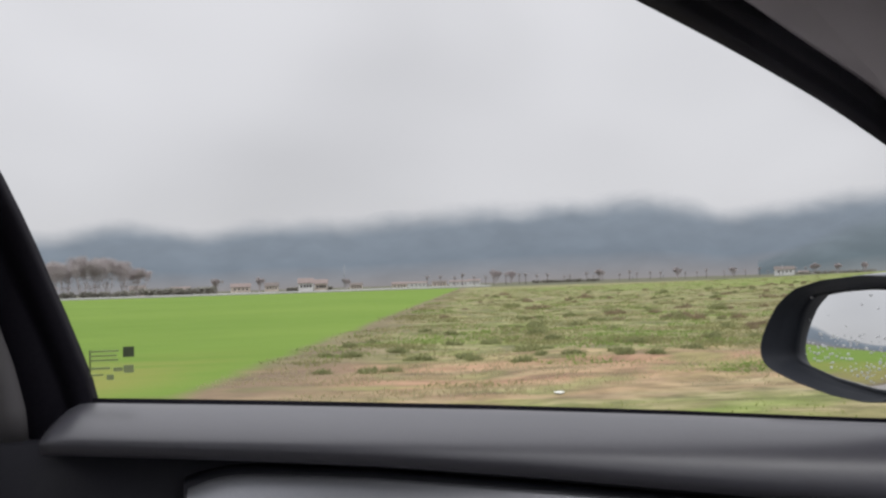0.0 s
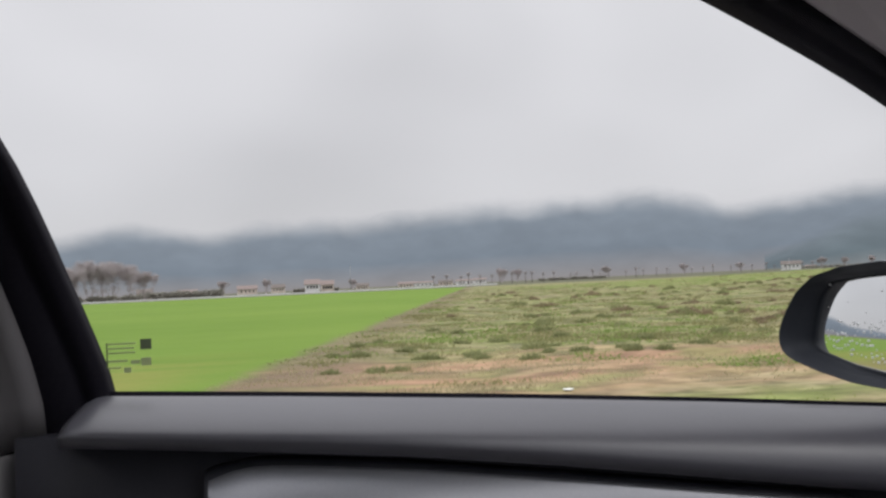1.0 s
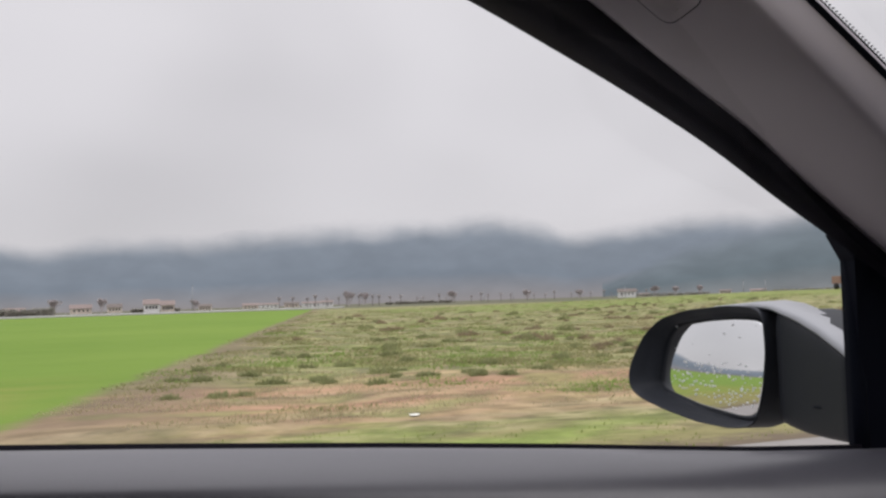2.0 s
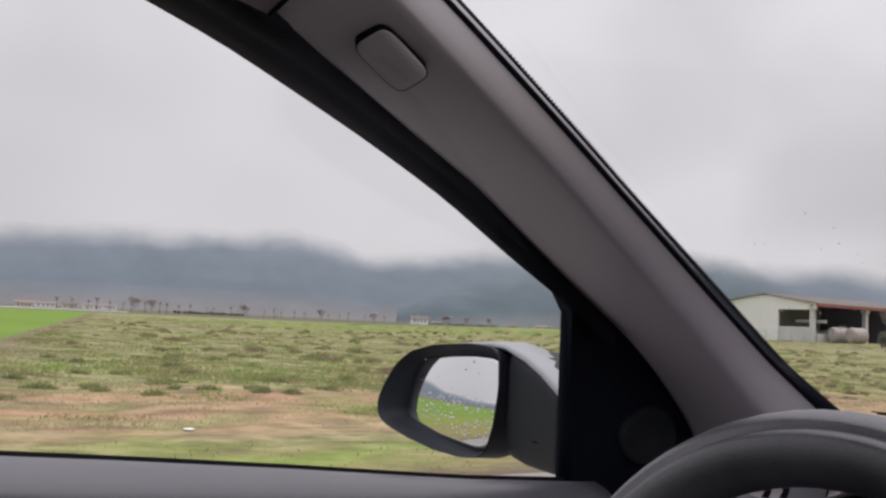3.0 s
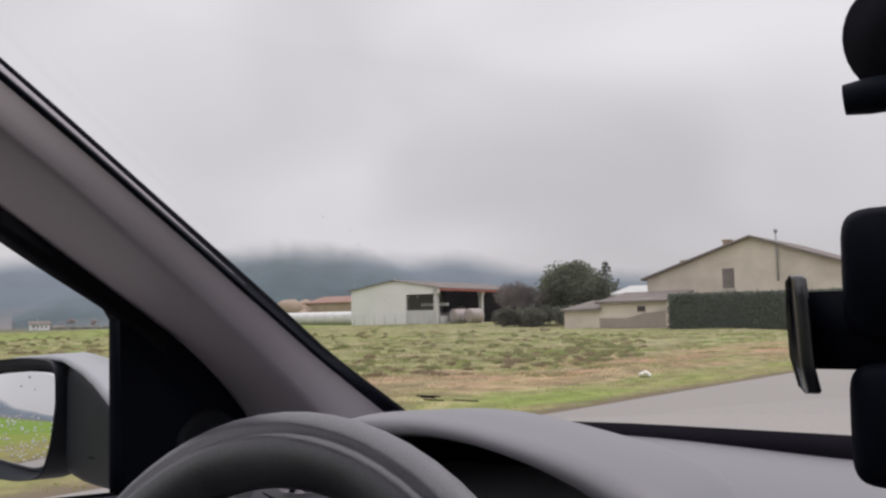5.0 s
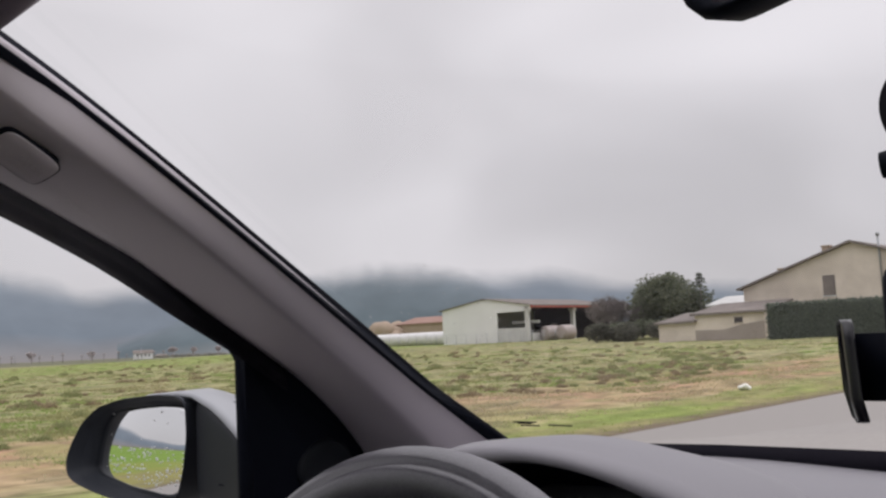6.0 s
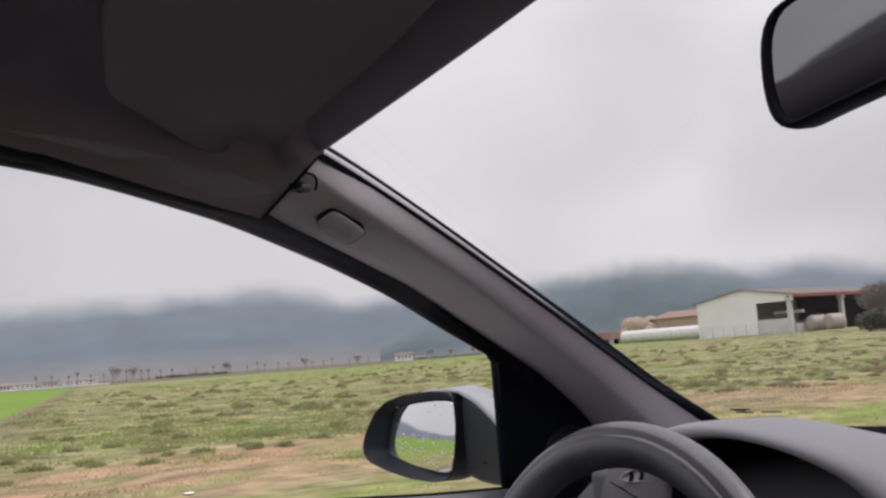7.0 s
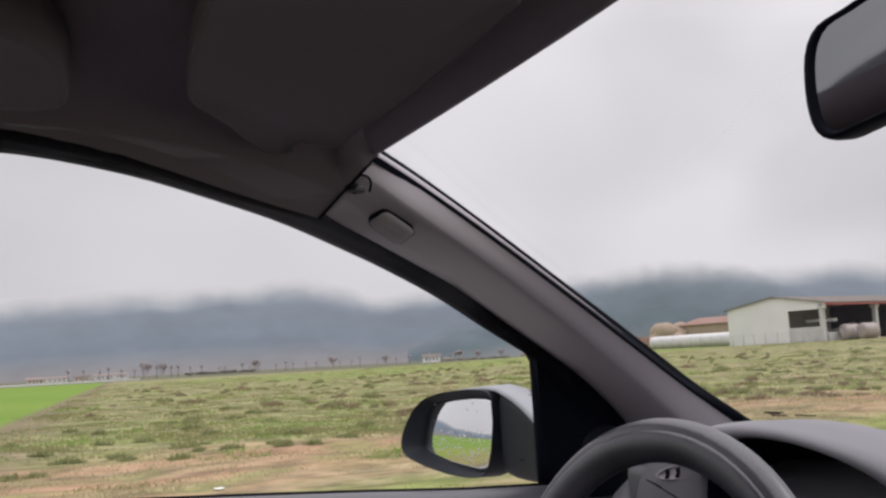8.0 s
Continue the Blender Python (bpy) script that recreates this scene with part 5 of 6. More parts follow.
def build_phone_holder():
    """Suction-mounted holder in front of the screen; it is clamped to the glass."""
    ho = thing("phone_holder", "black plastic phone holder on a windscreen suction cup", "phone holder")
    def pz(name, mat, loops, label=""):
        bm = bmesh.new()
        loft(bm, loops)
        return part(name, bm, mat, ho, label)
    ring = np.linspace(0, 2 * math.pi, 32, endpoint=False)
    # rounded back body
    def rr(cx, cz, hw, hh, y, e=0.35):
        return [(cx + hw * math.copysign(abs(math.cos(t_)) ** e, math.cos(t_)), y, cz + hh * math.copysign(abs(math.sin(t_)) ** e, math.sin(t_))) for t_ in ring]
    pz("back_plate", DARK, [rr(0.066, 1.243, 0.040, 0.040, 0.640), rr(0.066, 1.243, 0.046, 0.046, 0.632), rr(0.066, 1.243, 0.046, 0.046, 0.606), rr(0.066, 1.243, 0.040, 0.040, 0.598)], "black holder body")
    pz("clamp_arm", DARK, [[(x, 0.632, 1.177), (x, 0.632, 1.232), (x, 0.610, 1.232), (x, 0.610, 1.177)] for x in (-0.006, 0.020, 0.06)])
    def jaw(x, s):
        return [(x + s * a + 0.008 * max(0.0, -c_) ** 2, 0.605 - 0.020 * b, 1.202 + 0.042 * c_) for a, b, c_ in ((0.0, 0.2, 1.0), (0.008, 0.9, 0.93), (0.010, 1.0, 0.5), (0.010, 1.0, -0.5), (0.008, 0.9, -0.93), (0.0, 0.2, -1.0), (-0.008, -0.6, -0.9), (-0.010, -0.9, -0.4), (-0.010, -0.9, 0.4), (-0.008, -0.6, 0.9))]
    pz("clamp_jaw", GLOSSY, [[(x, y + dy, z) for x, y, z in jaw(xx, sc)] for xx, sc, dy in ((-0.0155, 0.8, 0.004), (-0.0145, 1.0, 0.0), (-0.0085, 1.0, 0.0), (-0.006, 0.8, 0.004))], "black padded clamp jaw")
    pz("foot_cradle", DARK, [rr(0.066, 1.140, 0.036, 0.034, 0.640), rr(0.066, 1.140, 0.044, 0.042, 0.630), rr(0.066, 1.140, 0.044, 0.042, 0.604), rr(0.066, 1.140, 0.036, 0.034, 0.596)], "black lower cradle")
    bm = bmesh.new()
    tube(bm, [(0.024, 0.62, 1.369), (0.040, 0.622, 1.370), (0.072, 0.625, 1.371)], [0.011, 0.013, 0.013], 18)
    part("tilt_knob", bm, DARK, ho, "ribbed black knob")
    bm = bmesh.new()
    tube(bm, [(0.076, 0.620, 1.27), (0.080, 0.622, 1.31), (0.078, 0.616, 1.352), (0.077, 0.622, 1.395)], [0.012, 0.011, 0.013, 0.012], 14)
    part("support_stem", bm, DARK, ho)
    # cup pressed on the raked glass
    cc = Vector((0.060, 0.636, 1.412))
    nn = Vector((-0.25, -0.90, -0.35)).normalized()
    uu = nn.cross(Vector((0, 0, 1))).normalized()
    vv = uu.cross(nn)
    bm = bmesh.new()
    loft(bm, [[cc + uu * (r * math.cos(t_)) + vv * (r * math.sin(t_)) + nn * h for t_ in ring] for r, h in ((0.036, -0.006), (0.042, -0.004), (0.043, 0.0), (0.040, 0.004), (0.031, 0.006), (0.030, 0.010), (0.012, 0.013))])
    part("suction_cup", bm, RUBBER, ho, "round black suction cup")
    ho.scale = (0.68, 0.68, 0.68)
    ho.location = (0.115, -0.021, 0.399)
    return ho


build_phone_holder()
# ---- farm across the field ----
def gable_house(name, label, lo, hi, eave, ridge, wall, roof, ridge_axis="y", over=0.4, openings=(), category="house", group=""):
    """A house as walls and a pitched roof; openings are recessed windows on the side facing the road: (face, along, sill, width, height)."""
    ho = thing(name, label, category, group, at=(lo[0], lo[1], 0))
    x0, y0, x1, y1 = 0, 0, hi[0] - lo[0], hi[1] - lo[1]
    bm = bmesh.new()
    if ridge_axis == "y":
        sec = lambda y: [(x0, y, -0.2), (x0, y, eave), ((x0 + x1) / 2, y, ridge), (x1, y, eave), (x1, y, -0.2)]
        loft(bm, [sec(y0), sec(y1)])
    else:
        sec = lambda x: [(x, y0, -0.2), (x, y0, eave), (x, (y0 + y1) / 2, ridge), (x, y1, eave), (x, y1, -0.2)]
        loft(bm, [sec(x0), sec(x1)])
    part("wall", bm, wall, ho, smooth=False)
    t = 0.16
    for s in (-1, 1):
        bm = bmesh.new()
        if ridge_axis == "y":
            m_ = (x0 + x1) / 2
            e_ = x0 - over if s < 0 else x1 + over
            ze = eave - (ridge - eave) * over / (x1 - m_)
            loft(bm, [[(m_, y, ridge + 0.02), (m_, y, ridge + 0.02 + t), (e_, y, ze + 0.02 + t), (e_, y, ze + 0.02)] for y in (y0 - over, y1 + over)])
        else:
            m_ = (y0 + y1) / 2
            e_ = y0 - over if s < 0 else y1 + over
            ze = eave - (ridge - eave) * over / (y1 - m_)
            loft(bm, [[(x, m_, ridge + 0.02), (x, m_, ridge + 0.02 + t), (x, e_, ze + 0.02 + t), (x, e_, ze + 0.02)] for x in (x0 - over, x1 + over)])
        part("roof", bm, roof, ho, smooth=False)
    for face, along, sill, w_, h_ in openings:
        win = new("window")
        win.parent = ho
        bm = bmesh.new()
        if face == "y":
            box(bm, (along - w_ / 2, y0 - 0.03, sill), (along + w_ / 2, y0 + 0.1, sill + h_))
        else:
            box(bm, (x1 - 0.1, along - w_ / 2, sill), (x1 + 0.03, along + w_ / 2, sill + h_))
        part("pane", bm, SHADEROOM, win, smooth=False)
        bm = bmesh.new()
        if face == "y":
            box(bm, (along - w_ / 2 - 0.1, y0 - 0.10, sill - 0.1), (along + w_ / 2 + 0.1, y0 - 0.002, sill))
        else:
            box(bm, (x1 + 0.002, along - w_ / 2 - 0.1, sill - 0.1), (x1 + 0.1, along + w_ / 2 + 0.1, sill))
        part("sill", bm, CONCRETE, win, smooth=False)
    return ho


def build_farmhouse():
    ho = gable_house("farmhouse", "old plastered farmhouse with a broad stained gable", (-33.5, 74.0), (-15.9, 87.0), 3.92, 6.86, PLASTER, TILE_GREY, "y", 0.42, (("y", 6.93, 2.96, 0.92, 1.55),), "farmhouse")
    # shutter over the gable window, chimneys, drainpipe and flue
    bm = bmesh.new()
    box(bm, (6.49, -0.07, 3.0), (7.37, -0.032, 4.48), 0.01)
    part("shutter", bm, TILE_GREY, ho, "closed weathered shutter", False)
    bm = bmesh.new()
    tube(bm, [(10.9, -0.15, 3.4), (10.85, -0.15, 5.8), (10.82, -0.15, 7.15)], 0.075, 10)
    tube(bm, [(10.82, -0.15, 7.15), (10.82, -0.15, 7.38)], [0.14, 0.14], 10)
    part("flue_pipe", bm, STEEL, ho, "grey metal flue pipe")
    for x, y, w_, top in ((6.25, 2.0, 0.30, 6.98), (3.1, 0.3, 0.16, 5.38)):
        bm = bmesh.new()
        box(bm, (x - w_, y - w_, 4.2), (x + w_, y + w_, top - 0.12), 0.02)
        box(bm, (x - w_ - 0.07, y - w_ - 0.07, top - 0.12), (x + w_ + 0.07, y + w_ + 0.07, top), 0.02)
        part("chimney", bm, BRICK, ho, "weathered brick chimney", False)
    # weathered string course and a stained patch low on the gable
    bm = bmesh.new()
    box(bm, (0.3, -0.045, 2.52), (10.2, -0.004, 2.62), 0.008, 1)
    part("string_course", bm, PLASTER_DARK, ho, "worn string course", False)
    ho.location.z = 0.72


build_farmhouse()


def build_shed():
    sh = thing("shed", "low plastered farm shed with a sloping tiled roof", "shed", at=(-38.1, 68.0, 0.60))
    def block(x0, x1, z0, z1, rise):
        bm = bmesh.new()
        loft(bm, [[(x0, y, -0.2), (x0, y, z0 + k), (x1, y, z1 + k), (x1, y, -0.2)] for y, k in ((0, 0), (5.0, rise))])
        part("wall", bm, PLASTER, sh, smooth=False)
        bm = bmesh.new()
        loft(bm, [[(x0 - 0.25, y, z0 + k - 0.02), (x0 - 0.25, y, z0 + k + 0.14), (x1 + 0.2, y, z1 + k + 0.14), (x1 + 0.2, y, z1 + k - 0.02)] for y, k in ((-0.3, -0.06), (5.2, rise + 0.04))])
        part("roof", bm, TILE_GREY, sh, "grey tiled lean-to roof", False)
    block(0.0, 3.15, 1.46, 1.53, 0.70)
    block(3.17, 8.80, 2.03, 2.08, 0.75)
    bm = bmesh.new()
    loft(bm, [[(3.20, y, -0.1), (3.20, y, 0.85), (5.5, y, 0.80), (6.9, y, 1.14), (8.78, y, 1.36), (8.78, y, -0.1)] for y in (-0.035, -0.004)])
    part("render_patch", bm, PLASTER_DARK, sh, "darker worn render", False)
    win = new("window")
    win.parent = sh
    for nm, mat, lo, hi in (("pane", SHADEROOM, (6.45, -0.03, 1.32), (7.10, 0.1, 1.67)), ("frame", PLASTER_DARK, (6.38, -0.05, 1.67), (7.17, -0.004, 1.74)), ("sill", PLASTER_DARK, (6.38, -0.06, 1.25), (7.17, -0.004, 1.32))):
        bm = bmesh.new()
        box(bm, lo, hi, 0.004, 1)
        part(nm, bm, mat, win, smooth=False)


build_shed()


def build_barn():
    ba = thing("barn", "open white farm barn with a low red roof", "barn", at=(-84.0, 93, 1.08))
    W_, D_, E_, P_ = 14.4, 20.0, 4.45, 5.55
    def wall_z(x):
        return E_ + (P_ - E_) * (1 - abs(x - W_ / 2) / (W_ / 2))
    # gable: solid white sheet on the left, an open bay on the right
    bm = bmesh.new()
    xs = np.linspace(0, 9.2, 8)
    loft(bm, [[(x, 0, -0.2), (x, 0, wall_z(x)), (x, 0.25, wall_z(x)), (x, 0.25, -0.2)] for x in xs])
    part("gable_wall", bm, WHITEWALL, ba, "white sheet gable wall", False)
    bm = bmesh.new()
    loft(bm, [[(x, 0.05, -0.2), (x, 0.05, 1.75), (x, 0.25, 1.75), (x, 0.25, -0.2)] for x in (9.202, W_ - 0.9)])
    part("low_wall", bm, CONCRETE, ba, "low grey wall under the open bay", False)
    bm = bmesh.new()
    loft(bm, [[(x, 0, 3.75), (x, 0, wall_z(x)), (x, 0.25, wall_z(x)), (x, 0.25, 3.75)] for x in np.linspace(9.202, W_, 4)])
    part("lintel", bm, WHITEWALL, ba, "white lintel", False)
    bm = bmesh.new()
    box(bm, (9.3, 3.0, 2.30), (W_ - 0.92, 3.25, 2.65), 0.02)
    part("cross_beam", bm, WHITEWALL, ba, "white cross beam in the open bay", False)
    for x, y in ((W_ - 0.85, 0.0), (W_ - 0.55, 9.3), (W_ - 0.55, 18.6)):
        bm = bmesh.new()
        box(bm, (x, y, -0.2), (x + 0.5, y + 0.5, 4.35), 0.04)
        box(bm, (x - 0.15, y - 0.1, 3.75), (x + 0.65, y + 0.6, 4.1), 0.04)
        part("column", bm, CONCRETE, ba, "pale concrete column", False)
    bm = bmesh.new()
    loft(bm, [[(0, y, -0.2), (0, y, E_), (0.25, y, E_), (0.25, y, -0.2)] for y in (0.26, D_)])
    part("side_wall", bm, WHITEWALL, ba, "white side wall", False)
    bm = bmesh.new()
    loft(bm, [[(x, D_ - 0.25, -0.2), (x, D_ - 0.25, wall_z(x)), (x, D_, wall_z(x)), (x, D_, -0.2)] for x in np.linspace(0.26, W_, 9)])
    part("back_wall", bm, SHADEROOM, ba, "back wall coloured as room shade", False)
    for s in (-1, 1):
        bm = bmesh.new()
        xe = -0.5 if s < 0 else W_ + 0.6
        ze = E_ - 0.08
        loft(bm, [[(W_ / 2, y, P_ + 0.02), (W_ / 2, y, P_ + 0.11), (xe, y, ze + 0.10), (xe, y, ze)] for y in (-0.25, D_ + 0.4)])
        part("roof", bm, TILE_GREY, ba, "grey brown roof sheet", False)
    bm = bmesh.new()
    box(bm, (W_ + 0.3, -0.3, 4.12), (W_ + 0.55, D_ + 0.3, 4.42))
    part("eave_beam", bm, RED, ba, "faded red eave beam", False)
    bm = bmesh.new()
    loft(bm, [[(x, 6.0, -0.1), (x, 6.0, 1.3 + 0.5 * math.sin(x)), (x, 9.5, 1.9 + 0.4 * math.cos(1.7 * x)), (x, 10.0, -0.1)] for x in np.linspace(9.6, 13.4, 9)])
    part("straw_heap", bm, PLASTER_DARK, ba, "heap of straw inside")
    bm = bmesh.new()
    box(bm, (W_ - 0.42, 0.6, -0.1), (W_ - 0.10, 9.2, 1.05), 0.03)
    part("side_low_wall", bm, CONCRETE, ba, "low concrete wall", False)


build_barn()


def build_fence():
    fe = thing("fence", "pale wire mesh fence with thin posts before the barn", "fence", at=(-94, 89.5, 1.02))
    for i in range(19):
        bm = bmesh.new()
        tube(bm, [(1.7 * i, 0.1 * math.sin(i), -0.2), (1.7 * i, 0.1 * math.sin(i), 1.35)], 0.035, 6)
        part("post", bm, STEEL, fe)
    for z in (0.35, 0.7, 1.05, 1.3):
        bm = bmesh.new()
        tube(bm, [(0, 0, z), (30.6, 0, z)], 0.012, 5)
        part("wire", bm, STEEL, fe)


build_fence()

# white wrapped bales in a row beside the barn
def hay_bale(x, y, up, turn, label, mat):
    bm = bmesh.new()
    ring = np.linspace(0, 2 * math.pi, 24, endpoint=False)
    loft(bm, [[(h, 0.95 * r * math.cos(t), 0.88 + 0.92 * r * math.sin(t)) for t in ring] for r, h in ((0.6, -0.98), (0.93, -0.92), (1.0, -0.7), (0.98, 0.0), (1.0, 0.7), (0.93, 0.92), (0.6, 0.98))])
    b = part("hay_bale", bm, mat)
    b.location = (x, y, farm_rise(x, y) + up)
    b.rotation_euler = (0, 0, turn)
    tagged(b, label, "hay bale", "bales beside the barn")


for i in range(9):
    hay_bale(-103.5 + 2.05 * i, 99.5 - 0.35 * i, 0.0, radians(4 * math.sin(i * 2.1)), "round hay bale wrapped in white film", WRAP)
# a small stack by the open side of the barn
for x, y, up, turn in ((-68.5, 95.6, 0.0, 1.2), (-66.5, 96.0, 0.0, 1.35)):
    hay_bale(x, y, up, turn, "round hay bale in dull pinkish film by the barn", PALE_WRAP)


def build_red_trailer():
    tr = thing("farm_trailer", "faded dull red farm trailer standing by the bales", "trailer", at=(-110, 98, 1.18))
    bm = bmesh.new()
    box(bm, (0, 0, 0.8), (4.2, 2.0, 1.9), 0.05)
    part("body", bm, TILE_RED, tr, smooth=False)
    for x in (0.9, 3.2):
        for y in (-0.1, 1.9):
            bm = bmesh.new()
            tube(bm, [(x, y, 0.45), (x, y + 0.25, 0.45)], 0.45, 18)
            part("wheel", bm, TYRE, tr)


build_red_trailer()
gable_house("hay_store", "brown brick hay store with a tiled roof", (-127, 128), (-114, 138), 4.8, 6.0, BRICK, TILE_RED, "x", 0.3, (), "store").location.z = 0.37
bm = bmesh.new()
rng = random.Random(3)
for i in range(10):
    a, r = i * 0.63, 2.2 if i < 7 else 1.2
    bmesh.ops.create_icosphere(bm, subdivisions=3, radius=1.0, matrix=Matrix.Translation((r * math.cos(a), r * math.sin(a), 1.2 + (i % 3) * 0.9)) @ Matrix.Diagonal((2.0, 2.0, 1.9, 1)))
for v in bm.verts:
    v.co += 0.18 * Vector(noise.noise_vector(v.co * 0.9))
    v.co.z = max(v.co.z, -0.1)
heap = part("straw_stack", bm, BRICK)
heap.location = (-129, 127, 1.1)
tagged(heap, "rounded stack of tan straw bales", "straw stack")
gable_house("outbuilding", "low pale outbuilding behind the shed", (-40.0, 81.0), (-34.2, 89.0), 3.3, 4.1, CONCRETE, CONCRETE, "x", 0.3, (), "outbuilding").location.z = 0.30


# ---- plants ----
def leaf_cloud(rng, blobs, count, size, flat=0.5):
    """Small bent leaf clumps scattered through overlapping lobes, as vertices and faces."""
    verts, faces = [], []
    total = sum(b[3] for b in blobs)
    for cx, cy, cz, r, sz in blobs:
        for _ in range(int(count * r / total)):
            d = Vector((rng.gauss(0, 1), rng.gauss(0, 1), rng.gauss(0, 1))).normalized()
            q = r * rng.uniform(0.55, 1.08)
            p = Vector((cx, cy, cz)) + Vector((d.x * q, d.y * q, d.z * q * sz))
            a = Vector((rng.gauss(0, 1), rng.gauss(0, 1), rng.gauss(0, flat))).normalized() * size * rng.uniform(0.6, 1.4)
            b = a.cross(Vector((rng.gauss(0, 1), rng.gauss(0, 1), rng.gauss(0, 1)))).normalized() * size * rng.uniform(0.35, 0.8)
            c = a.cross(b).normalized() * size * 0.25
            k = len(verts)
            verts += [p - a, p + b + c, p + a, p - b + c]
            faces += [(k, k + 1, k + 2), (k, k + 2, k + 3)]
    return verts, faces


def grow(bm, rng, p, d, length, r, depth, spread=0.5, up=0.15, k=5, out=None):
    """Tapered limbs that fork."""
    pts, rad = [p], [r]
    q = p.copy()
    v = d.copy()
    for i in range(3):
        v = (v + Vector((rng.gauss(0, 0.16), rng.gauss(0, 0.16), rng.gauss(0, 0.08) + up * 0.3))).normalized()
        q = q + v * length / 3
        pts.append(q)
        rad.append(r * (1 - 0.18 * (i + 1)))
    tube(bm, pts, rad, k, False)
    if out is not None:
        out.append(q)
    if depth > 0:
        for _ in range(rng.choice((2, 3, 3))):
            w = (v + Vector((rng.gauss(0, spread), rng.gauss(0, spread), rng.gauss(0, spread * 0.6) + up))).normalized()
            grow(bm, rng, q, w, length * rng.uniform(0.6, 0.82), r * 0.45, depth - 1, spread, up, max(3, k - 1), out)


def broadleaf(name, label, at, height, width, leaf, seed, count=5200, group=""):
    rng = random.Random(seed)
    tr = thing(name, label, "tree", group, at=at)
    bm = bmesh.new()
    tips = []
    grow(bm, rng, Vector((0, 0, -0.1)), Vector((0, 0, 1)), height * 0.34, height * 0.035, 2, 0.7, 0.25, 8, tips)
    part("trunk", bm, BARK, tr)
    blobs = []
    for i in range(24):
        a = rng.uniform(0, 2 * math.pi)
        q = width * 0.5 * math.sqrt(rng.random()) * 0.75
        z = height * rng.uniform(0.22, 0.86)
        shrink = 1 - 0.5 * max(0, (z / height - 0.5) * 1.6)
        blobs.append((q * math.cos(a) * shrink, q * math.sin(a) * shrink, z, width * rng.uniform(0.13, 0.22), 0.85))
    v, f = leaf_cloud(rng, blobs, count, 0.16)
    raw("crown", v, f, leaf, tr)
    return tr


def conifer(at, height, seed):
    rng = random.Random(seed)
    tr = thing("conifer", "ragged dark conifer with drooping limbs", "tree", at=at)
    bm = bmesh.new()
    tube(bm, [(0, 0, -0.1), (0.05, 0, height * 0.5), (0, 0.03, height)], [0.16, 0.10, 0.02], 8)
    part("trunk", bm, BARK, tr)
    v, f = [], []
    for i in range(42):
        z = height * (0.22 + 0.78 * (i - i % 3) / 42)
        reach = (1 - i / 44) ** 0.8 * height * 0.50 * rng.uniform(0.6, 1.2)
        a = i * 2.4
        for j in range(26):
            s = rng.random()
            p = Vector((reach * s * math.cos(a), reach * s * math.sin(a), z - 0.25 * reach * s * s + rng.gauss(0, 0.06)))
            e = Vector((rng.gauss(0, 1), rng.gauss(0, 1), rng.gauss(0, 0.4))).normalized() * 0.20
            g_ = e.cross(Vector((0, 0, 1))).normalized() * 0.07
            k = len(v)
            v += [p - e, p + g_, p + e, p - g_ + Vector((0, 0, 0.04))]
            f += [(k, k + 1, k + 2), (k, k + 2, k + 3)]
    raw("crown", v, f, CONIFER, tr)


broadleaf("evergreen_tree", "dense rounded dark evergreen tree beside the farm", (-44.9, 83.0, 0.88), 6.3, 8.2, LEAF, 21, 12000)
broadleaf("evergreen_tree", "low spreading evergreen beside the taller one", (-47.2, 84.0, 0.88), 4.6, 5.4, LEAF, 27, 6000)
conifer((-42.4, 84.0, 0.88), 6.3, 4)


def bare_tree(name, label, at, height, seed, mat, depth=4, spread=0.5, group="", stems=1, up=0.2):
    rng = random.Random(seed)
    tr = thing(name, label, "tree" if "tree" in name else "shrub", group, at=at)
    bm = bmesh.new()
    tips = []
    for i in range(stems):
        a = i * 2.39
        lean = Vector((0.35 * math.cos(a), 0.35 * math.sin(a), 1)) if stems > 1 else Vector((0, 0, 1))
        grow(bm, rng, Vector((0.25 * math.cos(a), 0.25 * math.sin(a), -0.05)) if stems > 1 else Vector((0, 0, -0.05)), lean.normalized(), height * 0.30, height * (0.030 if stems == 1 else 0.012), depth, spread, up, 6, tips)
    part("branches", bm, mat, tr)
    v, f = [], []
    for q in tips:
        for _ in range(20 if height > 6 else 7):
            p = q + Vector((rng.gauss(0, 0.02), rng.gauss(0, 0.02), rng.gauss(0, 0.02))) * height
            d = Vector((rng.gauss(0, 0.6), rng.gauss(0, 0.6), rng.gauss(0.5, 0.5))).normalized()
            e = d.cross(Vector((rng.gauss(0, 1), rng.gauss(0, 1), 0.2))).normalized() * 0.022
            k = len(v)
            v += [p - e, p + e, p + d * height * (rng.uniform(0.08, 0.17) if height > 6 else rng.uniform(0.05, 0.12))]
            f.append((k, k + 1, k + 2))
    raw("twigs", v, f, mat, tr)
    return tr


for i, (x, y, h) in enumerate(((-51.8, 82.0, 4.9), (-50.2, 81.0, 4.7), (-53.6, 85.0, 4.6), (-49.0, 80.5, 4.3))):
    bare_tree("bare_shrub", "bare grey brown winter shrub", (x, y, 0.86), h, 40 + i, TWIG, 4, 0.6, "shrubs by the barn", 6, 0.2)


